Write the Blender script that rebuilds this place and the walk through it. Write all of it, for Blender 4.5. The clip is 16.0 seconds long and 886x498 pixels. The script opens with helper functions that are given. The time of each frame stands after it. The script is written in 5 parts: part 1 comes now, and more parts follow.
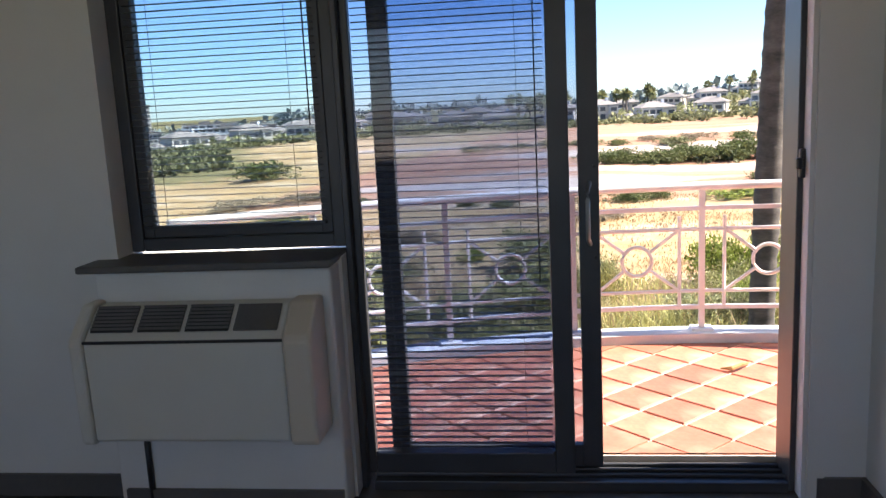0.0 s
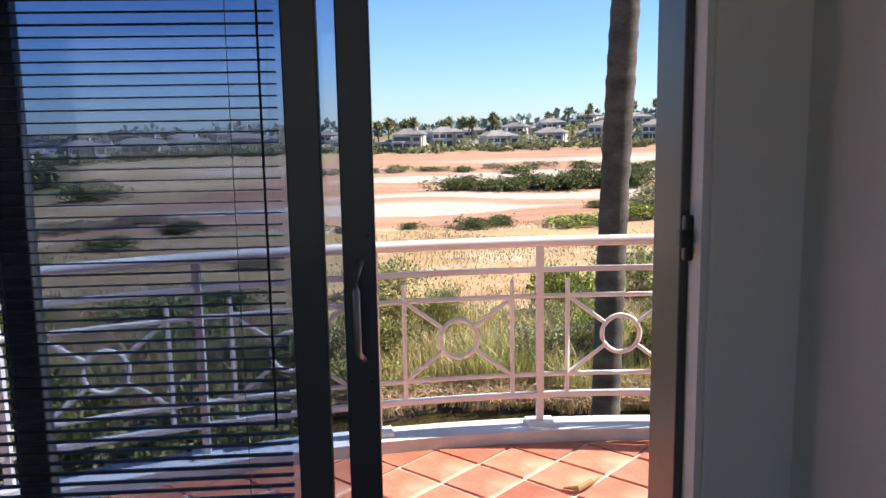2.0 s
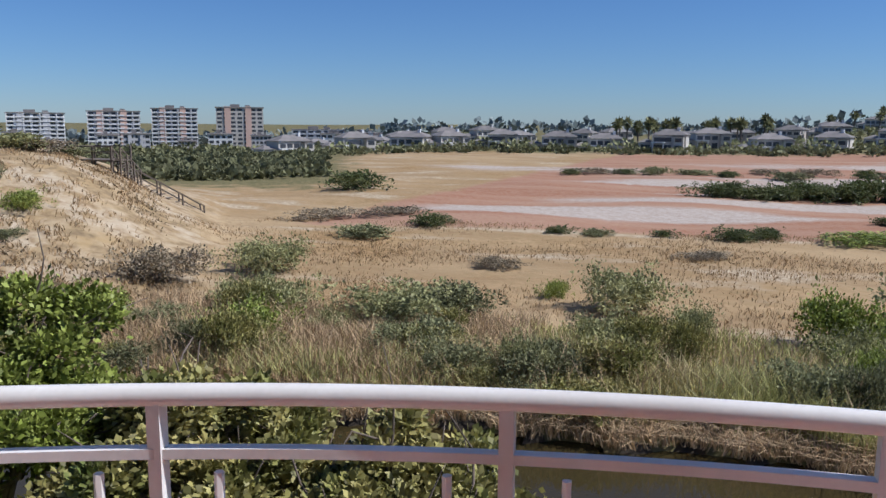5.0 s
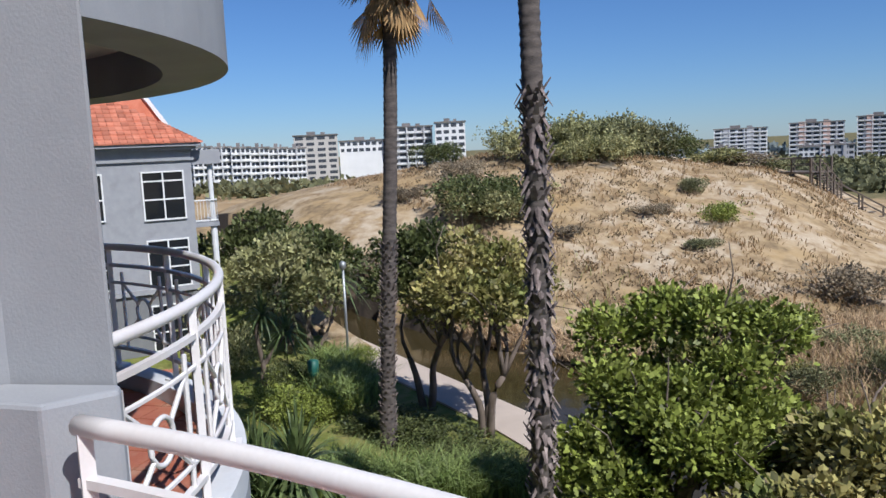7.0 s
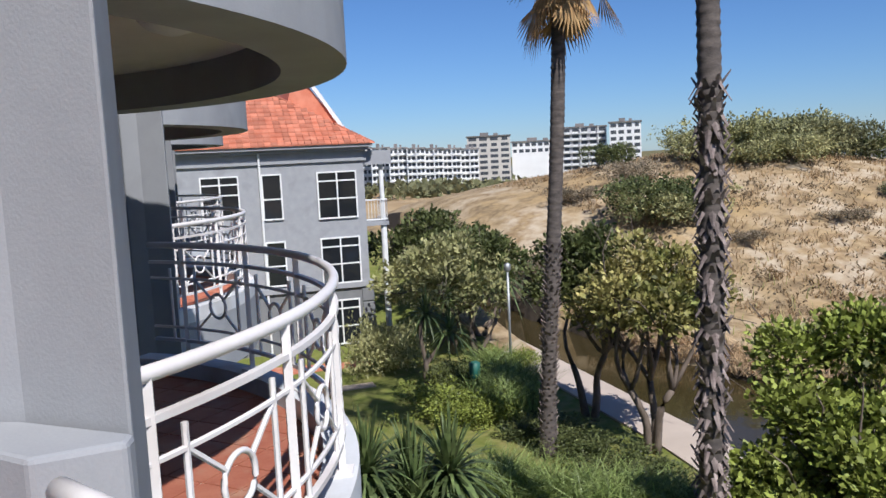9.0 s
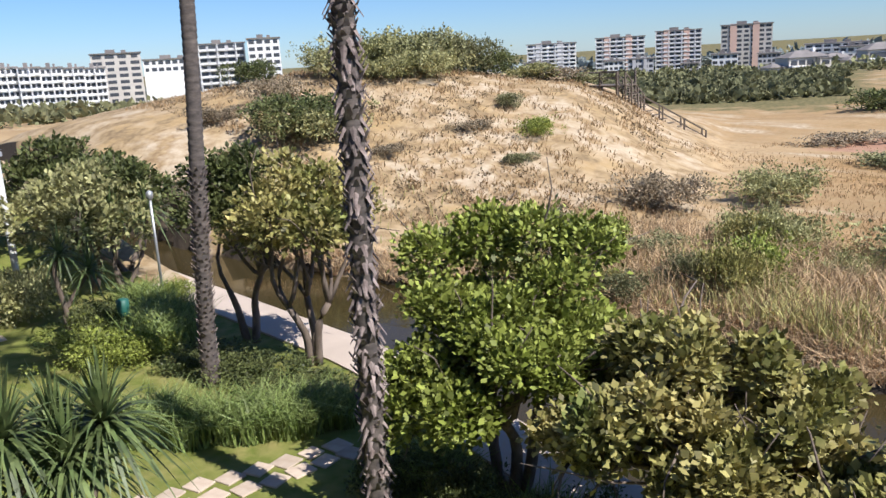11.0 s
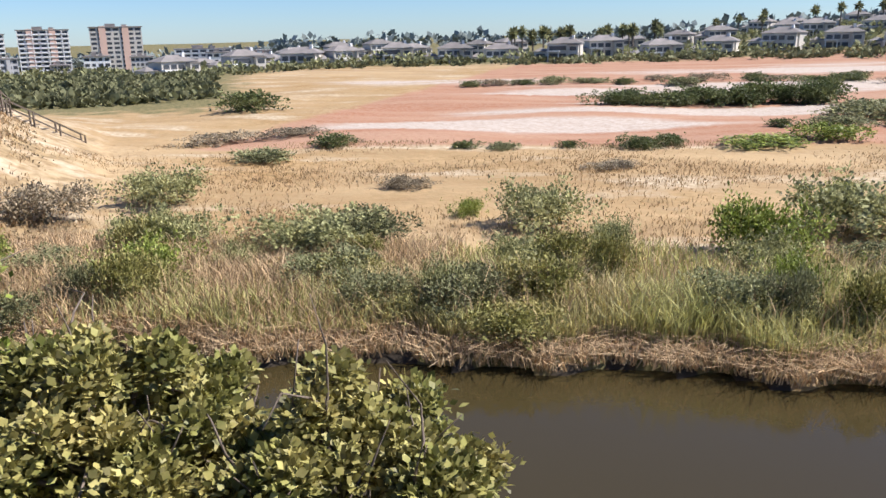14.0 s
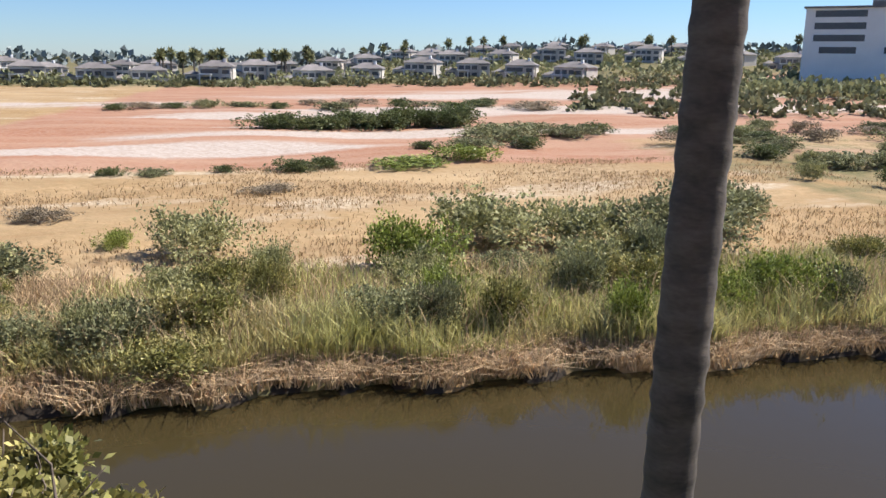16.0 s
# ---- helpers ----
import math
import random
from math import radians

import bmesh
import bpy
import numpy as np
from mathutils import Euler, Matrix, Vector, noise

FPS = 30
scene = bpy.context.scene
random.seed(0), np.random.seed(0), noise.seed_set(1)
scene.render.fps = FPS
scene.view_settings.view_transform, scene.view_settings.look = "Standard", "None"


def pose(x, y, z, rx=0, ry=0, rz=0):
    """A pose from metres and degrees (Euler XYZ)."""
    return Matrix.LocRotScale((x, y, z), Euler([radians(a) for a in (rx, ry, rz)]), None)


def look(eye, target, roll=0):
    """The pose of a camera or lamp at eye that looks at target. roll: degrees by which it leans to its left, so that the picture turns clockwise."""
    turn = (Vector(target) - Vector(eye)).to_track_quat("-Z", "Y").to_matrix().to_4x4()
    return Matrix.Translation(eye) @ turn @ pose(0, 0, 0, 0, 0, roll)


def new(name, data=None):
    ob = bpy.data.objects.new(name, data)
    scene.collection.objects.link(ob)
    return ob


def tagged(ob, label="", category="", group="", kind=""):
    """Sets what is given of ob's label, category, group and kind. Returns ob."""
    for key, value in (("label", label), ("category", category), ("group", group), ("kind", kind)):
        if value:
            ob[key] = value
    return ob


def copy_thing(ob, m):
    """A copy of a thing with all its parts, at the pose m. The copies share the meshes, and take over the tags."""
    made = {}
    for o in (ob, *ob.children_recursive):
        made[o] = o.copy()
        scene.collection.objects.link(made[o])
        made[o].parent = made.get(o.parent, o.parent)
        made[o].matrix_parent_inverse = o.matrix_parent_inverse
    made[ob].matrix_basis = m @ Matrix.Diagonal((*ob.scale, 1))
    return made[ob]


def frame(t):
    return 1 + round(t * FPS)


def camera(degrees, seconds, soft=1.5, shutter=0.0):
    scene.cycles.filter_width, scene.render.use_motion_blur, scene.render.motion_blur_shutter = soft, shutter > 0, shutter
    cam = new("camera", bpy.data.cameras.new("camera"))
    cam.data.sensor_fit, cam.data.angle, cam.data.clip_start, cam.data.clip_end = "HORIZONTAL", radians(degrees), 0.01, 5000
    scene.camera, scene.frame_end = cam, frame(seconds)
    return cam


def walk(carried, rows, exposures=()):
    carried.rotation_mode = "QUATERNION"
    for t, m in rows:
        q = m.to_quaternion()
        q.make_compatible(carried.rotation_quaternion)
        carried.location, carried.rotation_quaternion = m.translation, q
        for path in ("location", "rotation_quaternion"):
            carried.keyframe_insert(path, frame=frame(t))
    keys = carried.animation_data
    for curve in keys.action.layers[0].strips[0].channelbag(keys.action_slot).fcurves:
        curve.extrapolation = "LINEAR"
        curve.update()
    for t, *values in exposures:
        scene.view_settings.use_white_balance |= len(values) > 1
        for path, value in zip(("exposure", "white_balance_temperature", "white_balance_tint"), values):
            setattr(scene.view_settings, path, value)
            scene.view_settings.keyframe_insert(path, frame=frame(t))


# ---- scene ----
cam = camera(57.1, 16.0)
PATH = [
    (0, (-0.867, -3.018, 1.467), (-1.11, -1.064, 1.119), -2.9),
    (0.5, (-0.83, -2.731, 1.446), (-0.882, -0.759, 1.116), -2.5),
    (1, (-0.788, -2.432, 1.466), (-0.69, -0.458, 1.157), -2.1),
    (1.5, (-0.706, -2.114, 1.454), (-0.56, -0.142, 1.153), -1.8),
    (2, (-0.621, -1.814, 1.463), (-0.493, 0.159, 1.16), -1.0),
    (2.5, (-0.563, -1.461, 1.453), (-0.447, 0.512, 1.15), -1.2),
    (3, (-0.487, -1.163, 1.448), (-0.421, 0.813, 1.146), -2.5),
    (3.2, (-0.432, -1.009, 1.421), (-0.401, 0.968, 1.12), -2.1),
    (5.3, (-0.442, 0.112, 1.512), (-1.104, 1.975, 1.206), -0.0),
    (5.5, (-0.46, 0.149, 1.509), (-1.273, 1.951, 1.203), -0.4),
    (6, (-0.61, 0.45, 1.46), (-1.842, 1.996, 1.157), -1.2),
    (6.5, (-0.723, 0.552, 1.487), (-2.24, 1.823, 1.199), -2.0),
    (7, (-0.861, 0.714, 1.499), (-2.59, 1.689, 1.256), -2.7),
    (7.5, (-0.975, 0.864, 1.494), (-2.838, 1.562, 1.286), -2.4),
    (8, (-1.087, 0.956, 1.477), (-2.987, 1.549, 1.284), -2.2),
    (8.2, (-1.146, 0.993, 1.478), (-3.053, 1.565, 1.29), -2.2),
    (10.3, (-1.321, 1.164, 1.474), (-3.055, 2.071, 1.06), -3.8),
    (10.5, (-1.344, 1.175, 1.47), (-3.006, 2.203, 1.042), -3.8),
    (11, (-1.358, 1.191, 1.457), (-2.816, 2.482, 0.998), -3.3),
    (11.5, (-1.34, 1.227, 1.449), (-2.586, 2.714, 0.961), -2.5),
    (12, (-1.343, 1.244, 1.443), (-2.385, 2.87, 0.923), -2.4),
    (12.5, (-1.3, 1.23, 1.462), (-2.133, 2.958, 0.894), -2.3),
    (13, (-1.229, 1.236, 1.456), (-1.844, 3.044, 0.864), -1.9),
    (13.5, (-1.179, 1.256, 1.458), (-1.589, 3.129, 0.888), -1.6),
    (14, (-1.115, 1.284, 1.469), (-1.349, 3.204, 0.962), -1.2),
    (14.5, (-1.077, 1.315, 1.459), (-1.131, 3.264, 1.013), -0.8),
    (15, (-0.993, 1.336, 1.465), (-0.848, 3.286, 1.048), -0.6),
    (15.5, (-0.905, 1.347, 1.471), (-0.553, 3.269, 1.047), -0.3),
    (16, (-0.836, 1.368, 1.459), (-0.271, 3.232, 1.004), 0.7),
]
walk(cam, [(t, look(eye, target, roll)) for t, eye, target, roll in PATH], exposures=[(0, 1.95, 6400, 12), (0.5, 1.85, 6400, 12), (1.0, 1.6, 6400, 12), (1.5, 1.42, 6200, 12), (2.5, 1.0, 6200, 12), (3.2, 0.8, 6100, 12), (5.3, 0.0, 5450, 11), (7, 0.1, 5550, 11), (8.2, 0.15, 5600, 11), (10.3, 0.42, 5800, 12), (12.5, 0.8, 5850, 12), (14, 0.78, 5950, 12), (16, 0.75, 6050, 12)])

# ---- light ----
SUN_AZ, SUN_EL = 83.0, 48.0          # degrees from +Y towards +X, and above the horizon
world = bpy.data.worlds.new("sky")
scene.world = world
world.use_nodes = True
wn = world.node_tree
sky = wn.nodes.new("ShaderNodeTexSky")
sky.sky_type = "NISHITA"
sky.sun_disc = False
sky.sun_elevation = radians(SUN_EL)
sky.sun_rotation = radians(SUN_AZ)
sky.altitude = 300
sky.air_density, sky.dust_density, sky.ozone_density = 1.0, 0.1, 4.0
clear = wn.nodes.new("ShaderNodeMix")       # a clear, deep summer sky
clear.data_type, clear.blend_type = "RGBA", "MULTIPLY"
clear.inputs[0].default_value = 1.0
clear.inputs[7].default_value = (0.80, 0.97, 1.22, 1)
wn.links.new(sky.outputs[0], clear.inputs[6])
wn.links.new(clear.outputs[2], wn.nodes["Background"].inputs[0])
wn.nodes["Background"].inputs[1].default_value = 0.063
sun = new("sun", bpy.data.lights.new("sun", "SUN"))
sun.data.energy, sun.data.angle, sun.data.color = 5.0, radians(0.53), (1.0, 0.91, 0.78)
az, el = radians(SUN_AZ), radians(SUN_EL)
sun.matrix_world = look((0, 0, 0), (-math.sin(az) * math.cos(el), -math.cos(az) * math.cos(el), -math.sin(el)))


back = new("room_fill_light", bpy.data.lights.new("room_fill_light", "AREA"))   # added fill lamp that brightens the dark room; no window is seen there
back.data.shape, back.data.size, back.data.size_y = "RECTANGLE", 2.7, 1.35
back.data.energy, back.data.color = 3.0, (1.0, 0.97, 0.93)
back.matrix_world = look((-2.0, -5.7, 1.6), (-2.0, 0, 1.4))

# ---- materials ----
def mat(name, a, b=None, rough=0.8, metal=0.0, scale=3.0, fine=60.0, bump=0.15, c=None, trans=0.0, rand=0.0, spec=0.5, stretch=None, island=0.0):
    """A surface of two noise scales between colours a and b (and stains c), with fine relief."""
    m = bpy.data.materials.new(name)
    m.use_nodes = True
    t = m.node_tree
    n, l = t.nodes, t.links
    p = n["Principled BSDF"]
    b = b or tuple(v * 0.8 for v in a)
    co = n.new("ShaderNodeTexCoord")
    src = co.outputs["Object"]
    if stretch:
        mp = n.new("ShaderNodeMapping")
        mp.inputs["Scale"].default_value = stretch
        l.new(src, mp.inputs[0])
        src = mp.outputs[0]
    n1 = n.new("ShaderNodeTexNoise")
    n1.inputs["Scale"].default_value, n1.inputs["Detail"].default_value = scale, 6
    n2 = n.new("ShaderNodeTexNoise")
    n2.inputs["Scale"].default_value, n2.inputs["Detail"].default_value = fine, 4
    l.new(src, n1.inputs[0]), l.new(src, n2.inputs[0])
    ad = n.new("ShaderNodeMath")
    ad.operation = "MULTIPLY_ADD"
    ad.inputs[1].default_value = 0.35
    l.new(n2.outputs[0], ad.inputs[0]), l.new(n1.outputs[0], ad.inputs[2])
    rp = n.new("ShaderNodeMapRange")
    rp.inputs[1].default_value, rp.inputs[2].default_value = 0.48, 0.86
    l.new(ad.outputs[0], rp.inputs[0])
    mx = n.new("ShaderNodeMix")
    mx.data_type = "RGBA"
    mx.inputs[6].default_value, mx.inputs[7].default_value = (*a, 1), (*b, 1)
    l.new(rp.outputs[0], mx.inputs[0])
    out = mx.outputs[2]
    if c:
        n3 = n.new("ShaderNodeTexNoise")
        n3.inputs["Scale"].default_value, n3.inputs["Detail"].default_value = scale * 0.6, 8
        mp3 = n.new("ShaderNodeMapRange")
        mp3.inputs[1].default_value, mp3.inputs[2].default_value = 0.55, 0.72
        l.new(src, n3.inputs[0]), l.new(n3.outputs[0], mp3.inputs[0])
        m3 = n.new("ShaderNodeMix")
        m3.data_type = "RGBA"
        m3.inputs[7].default_value = (*c, 1)
        l.new(mp3.outputs[0], m3.inputs[0]), l.new(out, m3.inputs[6])
        out = m3.outputs[2]
    for kind, amount in (("Object", rand), ("Island", island)):
        if amount:
            if kind == "Object":
                oi = n.new("ShaderNodeObjectInfo").outputs["Random"]
            else:
                oi = n.new("ShaderNodeNewGeometry").outputs["Random Per Island"]
            mr = n.new("ShaderNodeMapRange")
            mr.inputs[3].default_value, mr.inputs[4].default_value = 1 - amount, 1 + amount
            hs = n.new("ShaderNodeHueSaturation")
            l.new(oi, mr.inputs[0]), l.new(mr.outputs[0], hs.inputs["Value"]), l.new(out, hs.inputs["Color"])
            out = hs.outputs[0]
    l.new(out, p.inputs["Base Color"])
    p.inputs["Roughness"].default_value, p.inputs["Metallic"].default_value = rough, metal
    p.inputs["Specular IOR Level"].default_value = spec
    if bump:
        bp = n.new("ShaderNodeBump")
        bp.inputs["Strength"].default_value, bp.inputs["Distance"].default_value = bump, 0.01
        l.new(ad.outputs[0], bp.inputs["Height"]), l.new(bp.outputs[0], p.inputs["Normal"])
    if trans:
        tl = n.new("ShaderNodeBsdfTranslucent")
        l.new(out, tl.inputs[0])
        ms = n.new("ShaderNodeMixShader")
        ms.inputs[0].default_value = trans
        l.new(p.outputs[0], ms.inputs[1]), l.new(tl.outputs[0], ms.inputs[2])
        l.new(ms.outputs[0], n["Material Output"].inputs[0])
    return m


def glass(name, tint, rough=0.0):
    """A thin pane: lets tinted light straight through and mirrors by its gloss."""
    m = bpy.data.materials.new(name)
    m.use_nodes = True
    t = m.node_tree
    n, l = t.nodes, t.links
    n.remove(n["Principled BSDF"])
    tr, gl, fr, ms = (n.new("ShaderNode" + k) for k in ("BsdfTransparent", "BsdfGlossy", "Fresnel", "MixShader"))
    tr.inputs[0].default_value = (*tint, 1)
    gl.inputs["Roughness"].default_value = rough
    fr.inputs[0].default_value = 1.45
    l.new(fr.outputs[0], ms.inputs[0]), l.new(tr.outputs[0], ms.inputs[1]), l.new(gl.outputs[0], ms.inputs[2])
    l.new(ms.outputs[0], n["Material Output"].inputs[0])
    return m


PLASTER = mat("grey_plaster", (0.29, 0.297, 0.315), (0.335, 0.342, 0.36), 0.9, fine=120, bump=0.25, c=(0.265, 0.27, 0.285))
# Dark grey of the wing's plinth, and painted shade behind the balcony piers.
PLASTER_PLINTH_SHADE = mat("plinth_and_shade_plaster", (0.17, 0.175, 0.185), (0.2, 0.205, 0.21), 0.9, fine=90)
SOFFIT = mat("soffit_paint", (0.62, 0.58, 0.55), (0.68, 0.64, 0.60), 0.9, fine=120)
INNER = mat("inner_wall_paint", (0.70, 0.69, 0.67), (0.75, 0.74, 0.72), 0.85, fine=150, bump=0.1)
CEIL = mat("ceiling_paint", (0.75, 0.75, 0.74), (0.8, 0.8, 0.79), 0.9)
PLANK = mat("grey_laminate", (0.16, 0.14, 0.125), (0.24, 0.215, 0.195), 0.35, scale=2.0, fine=20, stretch=(1, 9, 1), rand=0.2, bump=0.05)
SKIRT = mat("skirting_paint", (0.10, 0.095, 0.09), (0.13, 0.12, 0.115), 0.5)
ALU = mat("grey_aluminium", (0.055, 0.057, 0.064), (0.08, 0.082, 0.09), 0.42, 0.3, fine=200, bump=0.03)
ALU_DARK = mat("dark_blind_fabric", (0.03, 0.03, 0.035), (0.045, 0.045, 0.05), 0.6, fine=200)
SLAT = mat("blind_slat_paint", (0.075, 0.08, 0.09), (0.10, 0.105, 0.12), 0.45, 0.3)
BLACK = mat("black_plastic", (0.02, 0.02, 0.02), (0.03, 0.03, 0.03), 0.4)
WHITE_RAIL = mat("white_rail_paint", (0.80, 0.77, 0.76), (0.70, 0.66, 0.64), 0.4, fine=80, bump=0.06, c=(0.62, 0.57, 0.54))
WHITE = mat("white_paint", (0.78, 0.78, 0.77), (0.70, 0.70, 0.69), 0.6)
AC_BODY = mat("aged_white_plastic", (0.62, 0.60, 0.54), (0.66, 0.64, 0.58), 0.45, fine=200, bump=0.03)
AC_SIDE = mat("yellowed_plastic", (0.60, 0.52, 0.42), (0.64, 0.57, 0.47), 0.45, fine=200, bump=0.03)
TILE = mat("terracotta", (0.42, 0.125, 0.07), (0.52, 0.20, 0.12), 0.55, scale=6, fine=50, bump=0.2, c=(0.52, 0.30, 0.20), rand=0.28)
GROUT = mat("grout", (0.50, 0.42, 0.35), (0.58, 0.50, 0.42), 0.95, fine=90)
KERB = mat("painted_kerb", (0.55, 0.56, 0.58), (0.62, 0.63, 0.65), 0.85, fine=60, c=(0.42, 0.40, 0.38))
GLASS = glass("clear_glass", (0.86, 0.90, 0.92))
GLASS_TINT = glass("tinted_glass", (0.66, 0.71, 0.80))
GLASS_DARK = mat("dark_window_glass", (0.012, 0.014, 0.017), (0.02, 0.022, 0.026), 0.06, bump=0, scale=0.5)
ROOF = mat("clay_roof_tile", (0.42, 0.13, 0.07), (0.52, 0.20, 0.12), 0.8, scale=2, fine=25, rand=0.2, island=0.25)
PAVING = mat("concrete_path", (0.46, 0.38, 0.31), (0.54, 0.45, 0.37), 0.9, scale=0.8, fine=30, bump=0.2)
STONE = mat("sandstone_flag", (0.46, 0.36, 0.27), (0.56, 0.46, 0.36), 0.9, scale=4, fine=50, rand=0.15)
BARK = mat("bark", (0.10, 0.075, 0.055), (0.19, 0.15, 0.12), 0.95, scale=5, fine=40, bump=0.6, stretch=(1, 1, 0.25))
PALM_BARK = mat("palm_bark", (0.055, 0.046, 0.042), (0.145, 0.12, 0.105), 0.95, scale=4, fine=28, bump=0.7, stretch=(1, 1, 2.5), c=(0.07, 0.06, 0.055))
BOOT = mat("palm_boot", (0.10, 0.075, 0.068), (0.26, 0.21, 0.19), 0.9, scale=6, fine=40, island=0.5)
DEAD = mat("dead_frond", (0.34, 0.20, 0.08), (0.46, 0.30, 0.13), 0.9, island=0.35, trans=0.2)
FROND = mat("palm_frond", (0.07, 0.10, 0.03), (0.13, 0.15, 0.05), 0.6, island=0.35, trans=0.25)
LEAF = mat("green_leaf", (0.15, 0.185, 0.026), (0.31, 0.345, 0.08), 0.5, scale=0.8, fine=5, bump=0, island=0.6, trans=0.2, spec=0.3)
LEAF_Y = mat("yellow_green_leaf", (0.17, 0.18, 0.045), (0.43, 0.365, 0.14), 0.5, scale=1.0, fine=5, bump=0, island=0.6, trans=0.2, c=(0.11, 0.145, 0.035), spec=0.3)
LEAF_D = mat("dark_green_leaf", (0.075, 0.095, 0.03), (0.15, 0.165, 0.06), 0.5, scale=0.8, fine=5, bump=0, island=0.55, trans=0.25, spec=0.3)
LEAF_OLIVE = mat("olive_leaf", (0.25, 0.25, 0.105), (0.40, 0.385, 0.18), 0.6, scale=0.6, fine=5, bump=0, island=0.5, trans=0.25, spec=0.3)
LEAF_FAR = mat("scrub_leaf", (0.17, 0.175, 0.085), (0.27, 0.265, 0.135), 0.7, scale=0.3, fine=2, bump=0, island=0.5, trans=0.2, rand=0.3, spec=0.2)
# Distance haze is painted into this blue-grey leaf colour.
PAINTED_HAZE_LEAF = mat("painted_haze_leaf", (0.17, 0.20, 0.19), (0.24, 0.27, 0.26), 0.9, scale=0.05, fine=0.5, bump=0, island=0.35, spec=0.1)
TWIG = mat("dry_twig", (0.24, 0.19, 0.12), (0.34, 0.28, 0.19), 0.9, island=0.4, rand=0.2, trans=0.15)
DRACAENA = mat("dracaena_leaf", (0.07, 0.105, 0.035), (0.15, 0.19, 0.065), 0.5, island=0.5, trans=0.2)
BRUSH = mat("dry_brush", (0.19, 0.135, 0.075), (0.31, 0.235, 0.14), 0.9, scale=0.3, fine=2, bump=0, island=0.45, trans=0.15)
STRAP = mat("strap_leaf", (0.15, 0.21, 0.05), (0.30, 0.36, 0.12), 0.5, island=0.45, trans=0.3)
REED = mat("reed", (0.35, 0.34, 0.11), (0.56, 0.51, 0.23), 0.7, scale=0.25, fine=1.5, bump=0, island=0.5, trans=0.3, c=(0.46, 0.34, 0.18))
STRAW = mat("dry_reed", (0.44, 0.31, 0.17), (0.58, 0.43, 0.26), 0.85, scale=0.3, fine=2, bump=0, island=0.45, trans=0.25)
GRASS = mat("golden_grass", (0.34, 0.23, 0.115), (0.44, 0.315, 0.175), 0.85, scale=0.12, fine=0.8, bump=0, island=0.35, trans=0.3)
TIMBER = mat("grey_timber", (0.11, 0.085, 0.065), (0.17, 0.14, 0.11), 0.9, fine=30)
STEEL = mat("galvanised_steel", (0.35, 0.36, 0.36), (0.42, 0.43, 0.43), 0.5, 0.7)
FAR_WHITE = mat("far_white_render", (0.72, 0.71, 0.69), (0.78, 0.77, 0.75), 0.9, scale=0.2, fine=2)
FAR_CREAM = mat("far_cream_render", (0.50, 0.46, 0.41), (0.58, 0.54, 0.48), 0.9, scale=0.2, fine=2, rand=0.12)
FAR_GREY = mat("far_grey_render", (0.46, 0.45, 0.45), (0.52, 0.51, 0.51), 0.9, scale=0.2, fine=2)
FAR_PINK = mat("far_pink_render", (0.62, 0.42, 0.33), (0.68, 0.48, 0.39), 0.9, scale=0.2, fine=2)
FAR_ROOF = mat("far_roof", (0.17, 0.155, 0.145), (0.25, 0.225, 0.21), 0.9, scale=0.3, fine=3, rand=0.15)
FAR_GLASS = mat("far_window", (0.05, 0.055, 0.065), (0.08, 0.085, 0.095), 0.25, bump=0)
BIN = mat("green_bin_plastic", (0.02, 0.10, 0.075), (0.03, 0.13, 0.10), 0.5)


def water_material():
    m = bpy.data.materials.new("canal_water")
    m.use_nodes = True
    t = m.node_tree
    p = t.nodes["Principled BSDF"]
    p.inputs["Base Color"].default_value = (0.046, 0.035, 0.014, 1)
    p.inputs["Roughness"].default_value = 0.06
    p.inputs["IOR"].default_value = 1.33
    co = t.nodes.new("ShaderNodeTexCoord")
    nz = t.nodes.new("ShaderNodeTexNoise")
    nz.inputs["Scale"].default_value, nz.inputs["Detail"].default_value = 1.6, 5
    bp = t.nodes.new("ShaderNodeBump")
    bp.inputs["Strength"].default_value, bp.inputs["Distance"].default_value = 0.12, 0.03
    t.links.new(co.outputs["Object"], nz.inputs[0])
    t.links.new(nz.outputs[0], bp.inputs["Height"]), t.links.new(bp.outputs[0], p.inputs["Normal"])
    return m


